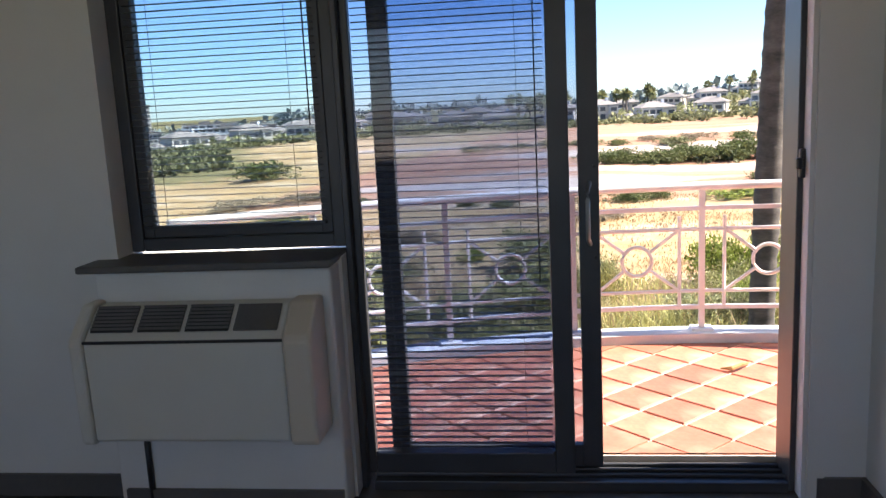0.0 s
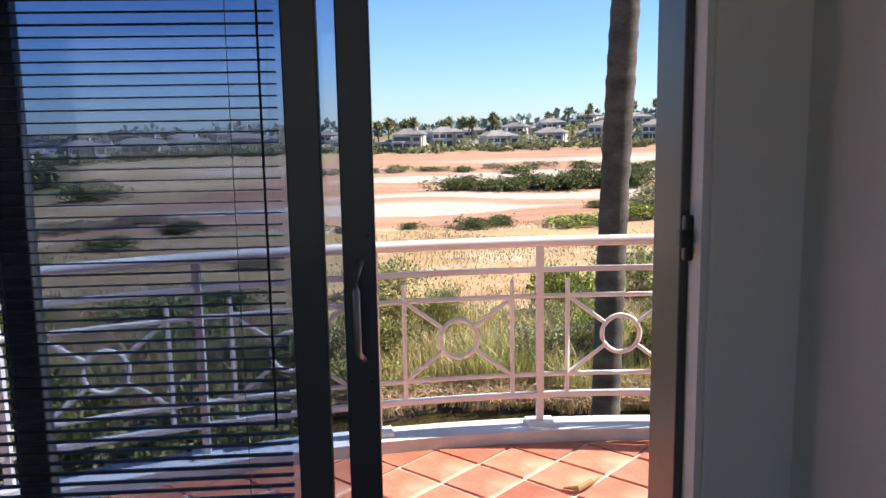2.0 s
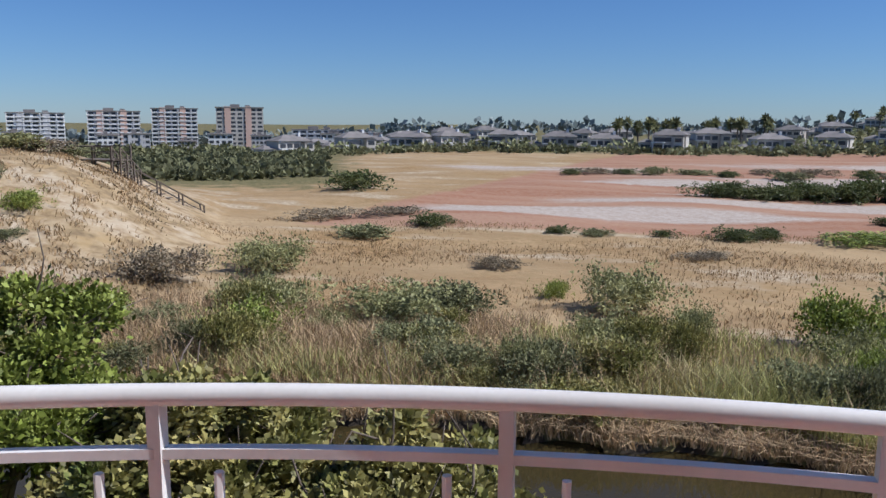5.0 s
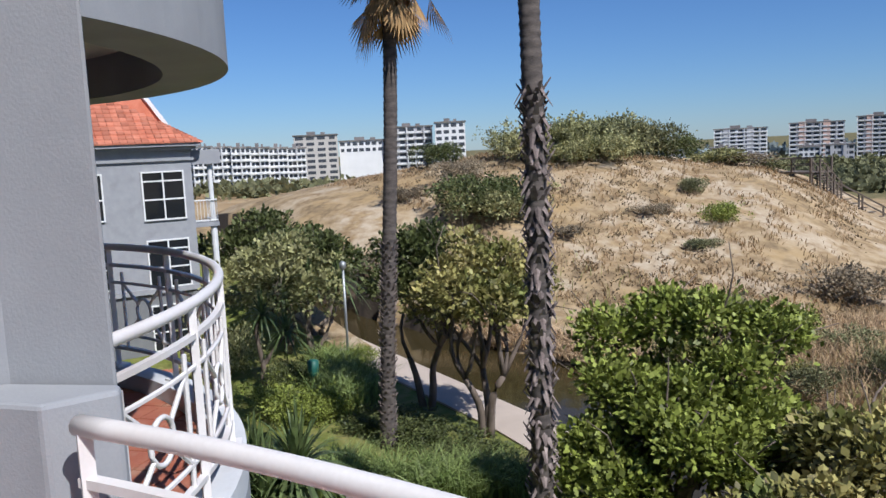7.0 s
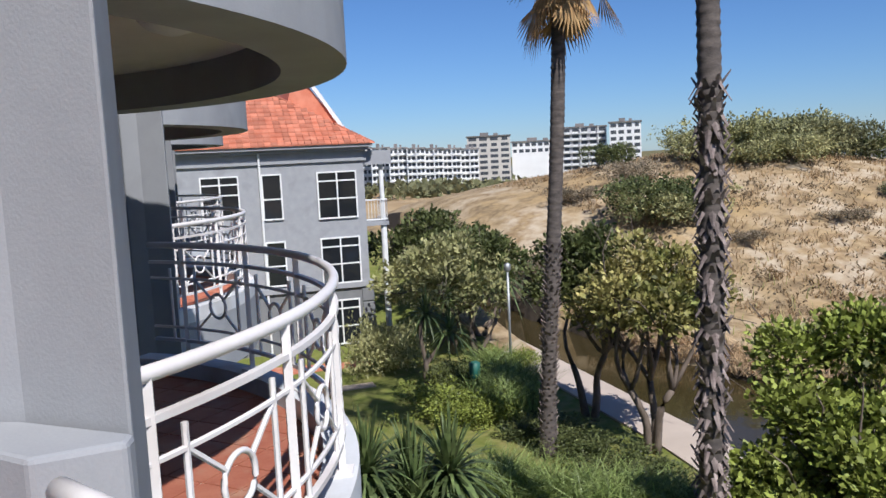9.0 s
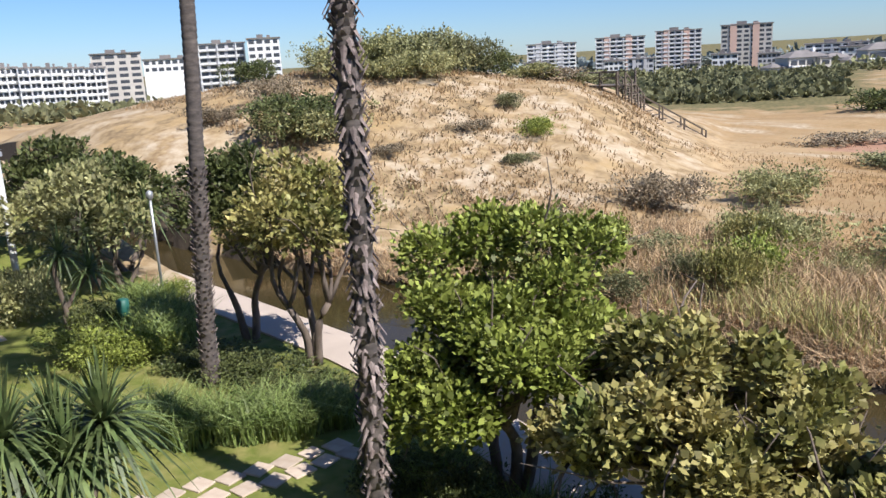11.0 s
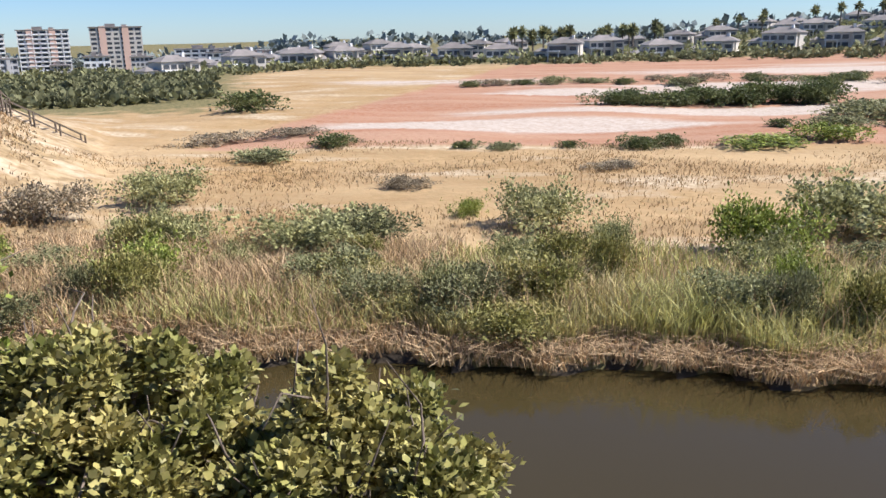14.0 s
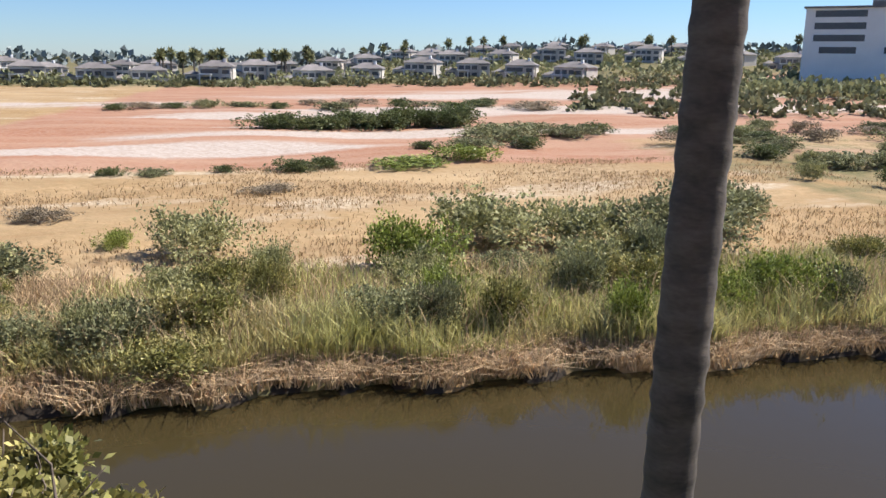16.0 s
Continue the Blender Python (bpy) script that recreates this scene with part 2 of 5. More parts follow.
def ground_material():
    """Soil, golden grass, red and white sand and lawn, told apart by what grows where."""
    m = bpy.data.materials.new("open_ground")
    m.use_nodes = True
    t = m.node_tree
    n, l = t.nodes, t.links
    p = n["Principled BSDF"]
    p.inputs["Roughness"].default_value = 0.95
    p.inputs["Specular IOR Level"].default_value = 0.15
    co = n.new("ShaderNodeTexCoord").outputs["Object"]

    def noise_of(scale, detail=8, lo=0.35, hi=0.65, squash=None):
        nz = n.new("ShaderNodeTexNoise")
        nz.inputs["Scale"].default_value, nz.inputs["Detail"].default_value = scale, detail
        if squash:
            mp = n.new("ShaderNodeMapping")
            mp.inputs["Scale"].default_value = squash
            l.new(co, mp.inputs[0]), l.new(mp.outputs[0], nz.inputs[0])
        else:
            l.new(co, nz.inputs[0])
        r = n.new("ShaderNodeMapRange")
        r.inputs[1].default_value, r.inputs[2].default_value = lo, hi
        l.new(nz.outputs[0], r.inputs[0])
        return r.outputs[0], nz.outputs[0]

    def mix(f, a, b):
        x = n.new("ShaderNodeMix")
        x.data_type = "RGBA"
        for v, k in ((f, 0), (a, 6), (b, 7)):
            if isinstance(v, tuple):
                x.inputs[k].default_value = (*v, 1)
            else:
                l.new(v, x.inputs[k])
        return x.outputs[2]

    def edge(name, wobble, amount=0.7):
        at = n.new("ShaderNodeAttribute")
        at.attribute_name = name
        q = n.new("ShaderNodeMath")
        q.operation = "MULTIPLY_ADD"
        q.inputs[1].default_value = amount
        l.new(wobble, q.inputs[0]), l.new(at.outputs["Fac"], q.inputs[2])
        r = n.new("ShaderNodeMapRange")
        r.inputs[1].default_value, r.inputs[2].default_value = 0.5 + amount * 0.35, 0.5 + amount * 0.65
        l.new(q.outputs[0], r.inputs[0])
        return r.outputs[0]

    big, bigraw = noise_of(0.06)
    mid, midraw = noise_of(0.35)
    small, smallraw = noise_of(2.2, 10)
    streak, streakraw = noise_of(0.10, 9, 0.38, 0.62, (0.5, 2.6, 1))
    gold = mix(mid, (0.375, 0.24, 0.115), (0.46, 0.315, 0.165))
    gold = mix(big, gold, mix(streak, (0.22, 0.145, 0.075), (0.46, 0.33, 0.18)))
    gold = mix(small, gold, mix(big, (0.25, 0.165, 0.07), (0.47, 0.345, 0.195)))
    bare, bareraw = noise_of(0.13, 12, 0.56, 0.66, (0.6, 1.8, 1))
    gold = mix(bare, gold, mix(small, (0.36, 0.27, 0.16), (0.54, 0.44, 0.31)))
    patch, patchraw = noise_of(0.8, 12, 0.43, 0.57)
    brush, brushraw = noise_of(0.17, 12, 0.44, 0.60, (1, 1.5, 1))
    sandy = mix(patch, mix(small, (0.43, 0.335, 0.22), (0.51, 0.42, 0.30)), mix(small, (0.27, 0.185, 0.10), (0.42, 0.31, 0.17)))
    sandy = mix(brush, sandy, mix(patch, (0.40, 0.285, 0.145), mix(small, (0.21, 0.15, 0.085), (0.33, 0.24, 0.13))))
    base = mix(edge("dune", midraw, 1.6), gold, sandy)
    # Scrub colour; on the far ground it is painted in for haze.
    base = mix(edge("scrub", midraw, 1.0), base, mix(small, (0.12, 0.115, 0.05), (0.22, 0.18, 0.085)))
    red = mix(small, mix(streak, (0.31, 0.145, 0.08), (0.41, 0.26, 0.17)), (0.37, 0.215, 0.14))
    base = mix(edge("red", streakraw, 1.0), base, red)
    base = mix(edge("white", streakraw, 1.3), base, mix(small, (0.41, 0.33, 0.265), (0.50, 0.43, 0.365)))
    lawn = mix(small, (0.14, 0.165, 0.035), mix(mid, (0.19, 0.21, 0.05), (0.27, 0.235, 0.09)))
    base = mix(edge("lawn", midraw, 0.25), base, lawn)
    base = mix(edge("mud", midraw, 0.25), base, (0.05, 0.04, 0.03))
    l.new(base, p.inputs["Base Color"])
    b = n.new("ShaderNodeBump")
    b.inputs["Strength"].default_value, b.inputs["Distance"].default_value = 0.6, 0.12
    l.new(smallraw, b.inputs["Height"]), l.new(b.outputs[0], p.inputs["Normal"])
    return m


WATER = water_material()
GROUND = ground_material()


# ---- shapes ----
def mesh_of(name, verts, faces, m, smooth=False):
    me = bpy.data.meshes.new(name)
    me.from_pydata([tuple(v) for v in verts], [], faces)
    me.materials.append(m)
    if smooth:
        me.polygons.foreach_set("use_smooth", [True] * len(me.polygons))
    me.update()
    return me


def quads(name, v, m):
    """A mesh of separate four-cornered leaves; v has the shape (count, 4, 3)."""
    v = np.asarray(v, dtype=np.float32)
    k = len(v)
    me = bpy.data.meshes.new(name)
    me.vertices.add(4 * k)
    me.vertices.foreach_set("co", v.ravel())
    me.loops.add(4 * k)
    me.loops.foreach_set("vertex_index", np.arange(4 * k, dtype=np.int32))
    me.polygons.add(k)
    me.polygons.foreach_set("loop_start", np.arange(0, 4 * k, 4, dtype=np.int32))
    me.polygons.foreach_set("loop_total", np.full(k, 4, dtype=np.int32))
    me.materials.append(m)
    me.update()
    me.validate()
    return me


class Solid:
    """Gathers boxes, tubes and prisms into one mesh."""

    def __init__(self):
        self.v, self.f = [], []

    def add(self, v, f):
        o = len(self.v)
        self.v += [tuple(p) for p in v]
        self.f += [tuple(i + o for i in q) for q in f]
        return self

    def box(self, x0, x1, y0, y1, z0, z1, turn=0.0, about=(0, 0)):
        v = [(x, y, z) for z in (z0, z1) for x, y in ((x0, y0), (x1, y0), (x1, y1), (x0, y1))]
        if turn:
            c, s = math.cos(turn), math.sin(turn)
            ax, ay = about
            v = [(ax + (x - ax) * c - (y - ay) * s, ay + (x - ax) * s + (y - ay) * c, z) for x, y, z in v]
        return self.add(v, [(3, 2, 1, 0), (4, 5, 6, 7), (0, 1, 5, 4), (1, 2, 6, 5), (2, 3, 7, 6), (3, 0, 4, 7)])

    def prism(self, outline, z0, z1):
        k = len(outline)
        v = [(x, y, z0) for x, y in outline] + [(x, y, z1) for x, y in outline]
        return self.add(v, [tuple(range(k))[::-1], tuple(range(k, 2 * k))] + [(i, (i + 1) % k, k + (i + 1) % k, k + i) for i in range(k)])

    def tube(self, pts, radii, n=8, closed=False, flat=1.0):
        pts = [Vector(p) for p in pts]
        if not hasattr(radii, "__len__"):
            radii = [radii] * len(pts)
        k = len(pts)
        v, f = [], []
        for i, p in enumerate(pts):
            a = pts[(i - 1) % k] if closed or i else pts[0]
            b = pts[(i + 1) % k] if closed or i < k - 1 else pts[-1]
            d = (b - a).normalized()
            up = Vector((0, 0, 1)) if abs(d.z) < 0.9 else Vector((0, 1, 0))
            s = d.cross(up).normalized()
            u = s.cross(d)
            for j in range(n):
                w = 2 * math.pi * (j + 0.5) / n
                v.append(p + (s * math.cos(w) + u * math.sin(w) * flat) * radii[i])
        for i in range(k if closed else k - 1):
            q = (i + 1) % k
            f += [(i * n + j, i * n + (j + 1) % n, q * n + (j + 1) % n, q * n + j) for j in range(n)]
        if not closed:
            f += [tuple(range(n))[::-1], tuple(range((k - 1) * n, k * n))]
        return self.add(v, f)

    def put(self, name, m, parent=None, smooth=False, bevel=0.0):
        ob = new(name, mesh_of(name, self.v, self.f, m, smooth))
        bm = bmesh.new()
        bm.from_mesh(ob.data)
        bmesh.ops.recalc_face_normals(bm, faces=bm.faces)
        bm.to_mesh(ob.data)
        bm.free()
        if bevel:
            md = ob.modifiers.new("bevel", "BEVEL")
            md.width, md.segments, md.limit_method = bevel, 2, "ANGLE"
        ob.parent = parent
        return ob


def base_at(name, x=0, y=0, z=0, turn=0):
    ob = new(name)
    ob.matrix_basis = pose(x, y, z, 0, 0, turn)
    return ob


rng = np.random.default_rng(7)


def smooth(a, b, x):
    u = np.clip((x - a) / (b - a), 0, 1)
    return u * u * (3 - 2 * u)


# ---- ground ----
GZ = -6.4
WATER_Z = -6.85
EYE0 = (-1.4, 1.4)


def near_bank(x):
    """Where the path's far kerb meets the canal."""
    return 14.2 - 1.75 * smooth(-20, -7, x)


def far_bank(x):
    return 20.6 - 3.2 * smooth(-14, -40, x) - 0.09 * np.clip(x, 0, 60) + 0.25 * np.sin(x * 0.9) + 0.2 * np.sin(x * 2.3)


def ground_z(x, y):
    x, y = np.asarray(x, float), np.asarray(y, float)
    dx, dy = x - EYE0[0], y - EYE0[1]
    r = np.hypot(dx, dy)
    a = np.degrees(np.arctan2(dx, dy))
    crest = np.interp(a, [-95, -77, -68, -58, -50, -44, -39, -36, -33, -29], [-4.6, -2.8, -1.0, 0.6, 0.6, -0.3, -1.0, -2.4, -4.5, -6.4])
    up = smooth(30, 60, r) * (1 - smooth(66, 100, r))
    z = GZ + (crest - GZ) * up
    z = z + 0.25 * np.sin(x * 0.21 + 1) * np.sin(y * 0.17) * smooth(24, 45, y)
    z = z - 8.0 * smooth(140, 480, r) * smooth(-12, -24, a)                 # the north-west land is lowered so the towers fit the camera's view
    z = z + 10.5 * smooth(170, 420, r) * smooth(2, 24, a) * (1 - smooth(70, 100, a))   # and rises to the houses
    bed = (y > near_bank(x) - 0.02) & (y < far_bank(x))
    bank = 0.55 * (1 - smooth(0.0, 2.5, y - far_bank(x)))
    z = np.where(bed, -8.0, np.where(y >= far_bank(x), z + 0.3 - bank, z))
    return z


def axis(lo, hi, step, far, growth=1.22):
    mid = list(np.arange(lo, hi + step / 2, step))
    out, s, v = [], step, hi
    while v < far:
        s *= growth
        v += s
        out.append(v)
    s, v, left = step, lo, []
    while v > -far:
        s *= growth
        v -= s
        left.append(v)
    return np.array(left[::-1] + mid + out)


def make_ground():
    gx = axis(-62, 50, 0.7, 4200)
    gy = axis(2, 100, 0.5, 4200)
    X, Y = np.meshgrid(gx, gy)
    Z = ground_z(X, Y) + rng.normal(0, 0.03, X.shape) * (Y > 23)
    nx, ny = len(gx), len(gy)
    v = np.stack([X, Y, Z], -1).reshape(-1, 3)
    i = np.arange(nx * ny).reshape(ny, nx)
    f = np.stack([i[:-1, :-1], i[:-1, 1:], i[1:, 1:], i[1:, :-1]], -1).reshape(-1, 4)
    me = bpy.data.meshes.new("ground")
    me.from_pydata(v.tolist(), [], f.tolist())
    me.polygons.foreach_set("use_smooth", [True] * len(me.polygons))
    me.materials.append(GROUND)
    x, y = v[:, 0], v[:, 1]
    a = np.degrees(np.arctan2(x - EYE0[0], y - EYE0[1]))
    r = np.hypot(x - EYE0[0], y - EYE0[1])

    def blob(cx, cy, rx, ry, soft=0.5):
        return 1 - smooth(1 - soft, 1 + soft, np.hypot((x - cx) / rx, (y - cy) / ry))

    red_zone = smooth(56, 63, y + 0.10 * np.abs(x)) * smooth(-30, -22, x - 0.12 * (y - 60)) * (1 - smooth(200, 240, y)) * (1 - 0.65 * smooth(30, 42, x) * (1 - smooth(70, 85, y)))
    white_zone = np.maximum.reduce([blob(-3, 72, 17, 5.0), 0.8 * blob(26, 84, 34, 4), 0.9 * blob(70, 120, 70, 12), 0.8 * blob(15, 112, 25, 7), 0.95 * blob(100, 165, 90, 16), 0.7 * blob(-18, 140, 26, 7), 0.6 * blob(10, 94, 12, 3)])
    dune_zone = smooth(26, 36, r) * (1 - smooth(72, 98, r)) * smooth(-27, -33, a) * (a > -100) * 0.95
    # Beyond 240 m the scrub tone also stands in for distance haze.
    scrub_haze_zone = np.maximum.reduce([smooth(200, 235, y) * 0.9, smooth(240, 300, r) * 1.6, smooth(80, 110, r) * smooth(-16, -24, a) * (1 - smooth(-55, -62, a)) * 0.85, smooth(24, 40, x) * smooth(22, 30, y) * (1 - smooth(62, 80, y)) * 0.55, (1 - smooth(25, 33, y)) * (y > 20) * smooth(-26, -14, x) * 0.75])
    lawn_zone = ((y < 12.8) * 1.0) * (r < 90)
    mud_zone = (y > far_bank(x) - 1.2) * (y < far_bank(x) + 0.2) * 1.0
    for name, w in (("red", red_zone), ("white", white_zone), ("dune", dune_zone), ("scrub", scrub_haze_zone), ("lawn", lawn_zone), ("mud", mud_zone)):
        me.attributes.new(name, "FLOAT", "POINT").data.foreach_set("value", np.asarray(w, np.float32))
    me.update()
    return tagged(new("ground", me), "dry golden veld with red and white sand, dunes and lawn", "ground", kind="structure")


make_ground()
xs = np.arange(-75, 75.1, 1.0)
sheet = Solid()
sheet.add([(-90, 11, WATER_Z), (90, 9, WATER_Z), (90, 24, WATER_Z), (-90, 24, WATER_Z)], [(0, 1, 2, 3)])
tagged(sheet.put("water", WATER), "still brown canal water between the path and reeds", "canal", kind="structure")
walkway = Solid()
line = [(x, float(near_bank(x))) for x in np.arange(-60, 6.1, 1.0)]
back = [(x, y - 1.6) for x, y in line]
for (p, q, r_, s_) in zip(line, line[1:], back[1:], back):
    walkway.prism([p, s_, r_, q], -8.1, GZ + 0.06)
tagged(walkway.put("pavement", PAVING, bevel=0.0), "pale concrete canal path with a straight kerb", "path", kind="structure")

# ---- our room ----
ROOM = (-4.2, 0.25, -5.6, -0.16)
DOOR = (-1.598, 0.03, 2.15)
WIN = (-2.46, -1.60, 0.98, 2.15)


def wall_piece(name, boxes, m, label, bevel=0.0):
    s = Solid()
    for b in boxes:
        s.box(*b)
    return tagged(s.put(name, m, bevel=bevel), label, "wall", kind="structure")


rx0, rx1, ry0, ry1 = ROOM
wall_piece("wall_north", [
    (rx0 - 0.2, WIN[0], -0.16, 0.1, 0, 2.6), (WIN[0], DOOR[0], -0.16, 0.1, 0, 0.94), (WIN[0], DOOR[0], -0.16, 0.1, WIN[3], 2.6),
    (DOOR[0], DOOR[1], -0.16, 0.1, DOOR[2], 2.6), (DOOR[1], rx1 + 0.2, -0.16, 0.1, 0, 2.6)], INNER, "off-white painted wall round the window and sliding door")
wall_piece("wall_west", [(rx0 - 0.2, rx0, ry0, -0.16, 0, 2.6)], INNER, "off-white painted side wall of the room")
wall_piece("wall_east", [(rx1, rx1 + 0.2, ry0, -0.16, 0, 2.6)], INNER, "off-white painted side wall by the door")
# The gap in the back wall is added, unseen, for the fill lamp.
wall_piece("wall_south", [(rx0 - 0.2, -3.4, ry0 - 0.2, ry0, 0, 2.6), (-0.6, rx1 + 0.2, ry0 - 0.2, ry0, 0, 2.6), (-3.4, -0.6, ry0 - 0.2, ry0, 0, 0.9), (-3.4, -0.6, ry0 - 0.2, ry0, 2.3, 2.6)], INNER, "off-white painted back wall of the room")
wall_piece("ceiling", [(rx0 - 0.2, rx1 + 0.2, ry0 - 0.2, 0.1, 2.6, 2.7)], CEIL, "plain white ceiling of the room")
floor = wall_piece("floor", [(rx0 - 0.2, rx1 + 0.2, ry0 - 0.2, 0.1, -0.16, -0.012)], SKIRT, "grey laminate plank floor of the room")
sk = Solid()
sk.box(rx0, WIN[0] - 0.02, -0.178, -0.16, 0, 0.09).box(WIN[0] + 0.0, DOOR[0] - 0.02, -0.3, -0.282, 0, 0.09).box(rx1 - 0.018, rx1, ry0, -0.16, 0, 0.09).box(rx0, rx0 + 0.018, ry0, -0.18, 0, 0.09).box(DOOR[1] + 0.05, rx1 - 0.02, -0.178, -0.16, 0, 0.09)
tagged(sk.put("baseboard", SKIRT), "dark skirting board along the walls", "skirting", kind="structure")
wall_piece("wall_under_window", [(WIN[0] - 0.03, DOOR[0] - 0.01, -0.282, -0.16, 0, 0.925)], INNER, "off-white boxed-out wall below the window", 0.01)
s = Solid()
s.box(WIN[0] - 0.09, DOOR[0] - 0.005, -0.31, -0.04, 0.928, 0.955)
tagged(s.put("window_sill", SKIRT, bevel=0.008), "dark painted timber window sill", "sill", kind="structure")


def framed(name, x0, x1, z0, z1, y, w, d, m, pane, parent=None, bottom=None, left=None):
    """A frame of four profiles with a rebate and a pane."""
    root = base_at(name)
    root.parent = parent
    bottom = bottom or w
    left = left or w
    s = Solid()
    s.box(x0, x0 + left, y - d / 2, y + d / 2, z0, z1).box(x1 - w, x1, y - d / 2, y + d / 2, z0, z1)
    s.box(x0 + left, x1 - w, y - d / 2 + 0.002, y + d / 2 - 0.002, z0, z0 + bottom).box(x0 + left, x1 - w, y - d / 2 + 0.002, y + d / 2 - 0.002, z1 - w, z1)
    s.put("frame", m, root, bevel=0.004)
    g = Solid()
    g.box(x0 + left * 0.8, x1 - w * 0.8, y - 0.003, y + 0.003, z0 + bottom * 0.8, z1 - w * 0.8)
    ob = g.put("pane", pane, root)
    ob.visible_shadow = False
    return root


w1 = tagged(framed("window_1", WIN[0] + 0.0, WIN[1] - 0.0, WIN[2] - 0.02, WIN[3], 0.0, 0.05, 0.09, ALU, GLASS), "dark grey aluminium window with a lowered venetian blind", "window", kind="structure")
framed("casement", WIN[0] + 0.052, WIN[1] - 0.052, WIN[2] + 0.032, WIN[3] - 0.052, -0.01, 0.042, 0.05, ALU, GLASS, w1)
d1 = base_at("door_1")
tagged(d1, "dark grey aluminium sliding glass door standing open", "sliding door", kind="structure")
s = Solid()
s.box(DOOR[0] + 0.001, DOOR[0] + 0.025, -0.09, 0.09, 0.0, DOOR[2]).box(DOOR[1] - 0.02, DOOR[1] + 0.015, -0.09, 0.09, 0.0, DOOR[2])
s.box(DOOR[0] + 0.05, DOOR[1] - 0.02, -0.09, 0.09, DOOR[2] - 0.05, DOOR[2]).box(DOOR[0] + 0.05, DOOR[1] - 0.02, -0.09, 0.09, -0.01, 0.03)
for y in (-0.045, 0.0, 0.045):
    s.box(DOOR[0] + 0.05, DOOR[1] - 0.02, y - 0.004, y + 0.004, 0.03, 0.045)
s.put("frame", ALU, d1, bevel=0.004)
framed("fixed_leaf", DOOR[0] + 0.026, -0.765, 0.045, DOOR[2] - 0.05, -0.03, 0.075, 0.04, ALU, GLASS_TINT, d1, 0.09, 0.03)
sl = framed("sliding_leaf", -1.485, -0.655, 0.045, DOOR[2] - 0.05, 0.03, 0.075, 0.045, ALU, GLASS_TINT, d1, 0.09)
h = Solid()
h.tube([(-0.69, 0.01, 1.16), (-0.70, -0.03, 1.135), (-0.70, -0.04, 1.10), (-0.70, -0.04, 0.99), (-0.70, -0.03, 0.955), (-0.69, 0.01, 0.93)], 0.009, 8)
h.put("handle", STEEL, d1, True)
h = Solid()
for z in (0.88, 1.22):
    h.tube([(-0.672, 0.004, z), (-0.672, 0.008, z)], 0.006, 8)
h.put("screw_cap", BLACK, d1)
h = Solid()
h.box(0.012, 0.034, -0.115, -0.09, 1.16, 1.26).box(-0.004, 0.018, -0.13, -0.1, 1.19, 1.23)
h.put("lock", BLACK, d1, bevel=0.006)
# pale plaster reveal by the lock side
wall_piece("trim", [(DOOR[1] + 0.016, DOOR[1] + 0.075, -0.172, -0.02, 0, DOOR[2])], INNER, "pale plastered reveal beside the sliding door")


def blind(x0, x1, z0, z1, y, label):
    root = tagged(base_at("venetian_blind", (x0 + x1) / 2, y, z0), label, "blind")
    w = x1 - x0
    Solid().box(-w / 2, w / 2, -0.014, 0.014, z1 - z0 - 0.03, z1 - z0).put("headrail", ALU, root, bevel=0.003)
    Solid().box(-w / 2, w / 2, -0.012, 0.012, 0.0, 0.012).put("bottom_rail", ALU, root, bevel=0.003)
    for x in (-w * 0.36, w * 0.36):
        Solid().tube([(x, -0.013, 0.01), (x, -0.013, z1 - z0 - 0.02)], 0.0011, 4).put("cord", SLAT, root)
    wand = Solid()
    wand.tube([(w / 2 - 0.03, -0.022, z1 - z0 - 0.03), (w / 2 - 0.03, -0.022, 0.35 * (z1 - z0))], 0.003, 6)
    wand.put("wand", GLASS_DARK, root)
    v = [(-w / 2, -0.0125, 0.0), (w / 2, -0.0125, 0.0), (w / 2, 0, 0.0022), (-w / 2, 0, 0.0022), (w / 2, 0.0125, 0.0004), (-w / 2, 0.0125, 0.0004)]
    v += [(a, b, c + 0.0006) for a, b, c in v]
    slat = mesh_of("slat", v, [(0, 3, 2, 1), (3, 5, 4, 2), (6, 7, 8, 9), (9, 8, 10, 11), (0, 1, 7, 6), (5, 11, 10, 4), (0, 6, 9, 3), (3, 9, 11, 5), (1, 2, 8, 7), (2, 4, 10, 8)], SLAT)
    k = int((z1 - z0 - 0.05) / 0.0245)
    for i in range(k):
        ob = new("slat", slat)
        ob.parent = root
        ob.matrix_basis = pose(0, 0, 0.025 + i * 0.0245, -4 + 1.5 * math.sin(i * 1.7))
    return root


blind(WIN[0] + 0.07, WIN[1] - 0.07, WIN[2] + 0.07, WIN[3] - 0.05, -0.055, "dark metal venetian blind lowered over the window")
blind(DOOR[0] + 0.07, -0.85, 0.13, DOOR[2] - 0.07, -0.07, "dark metal venetian blind lowered over the door leaf")


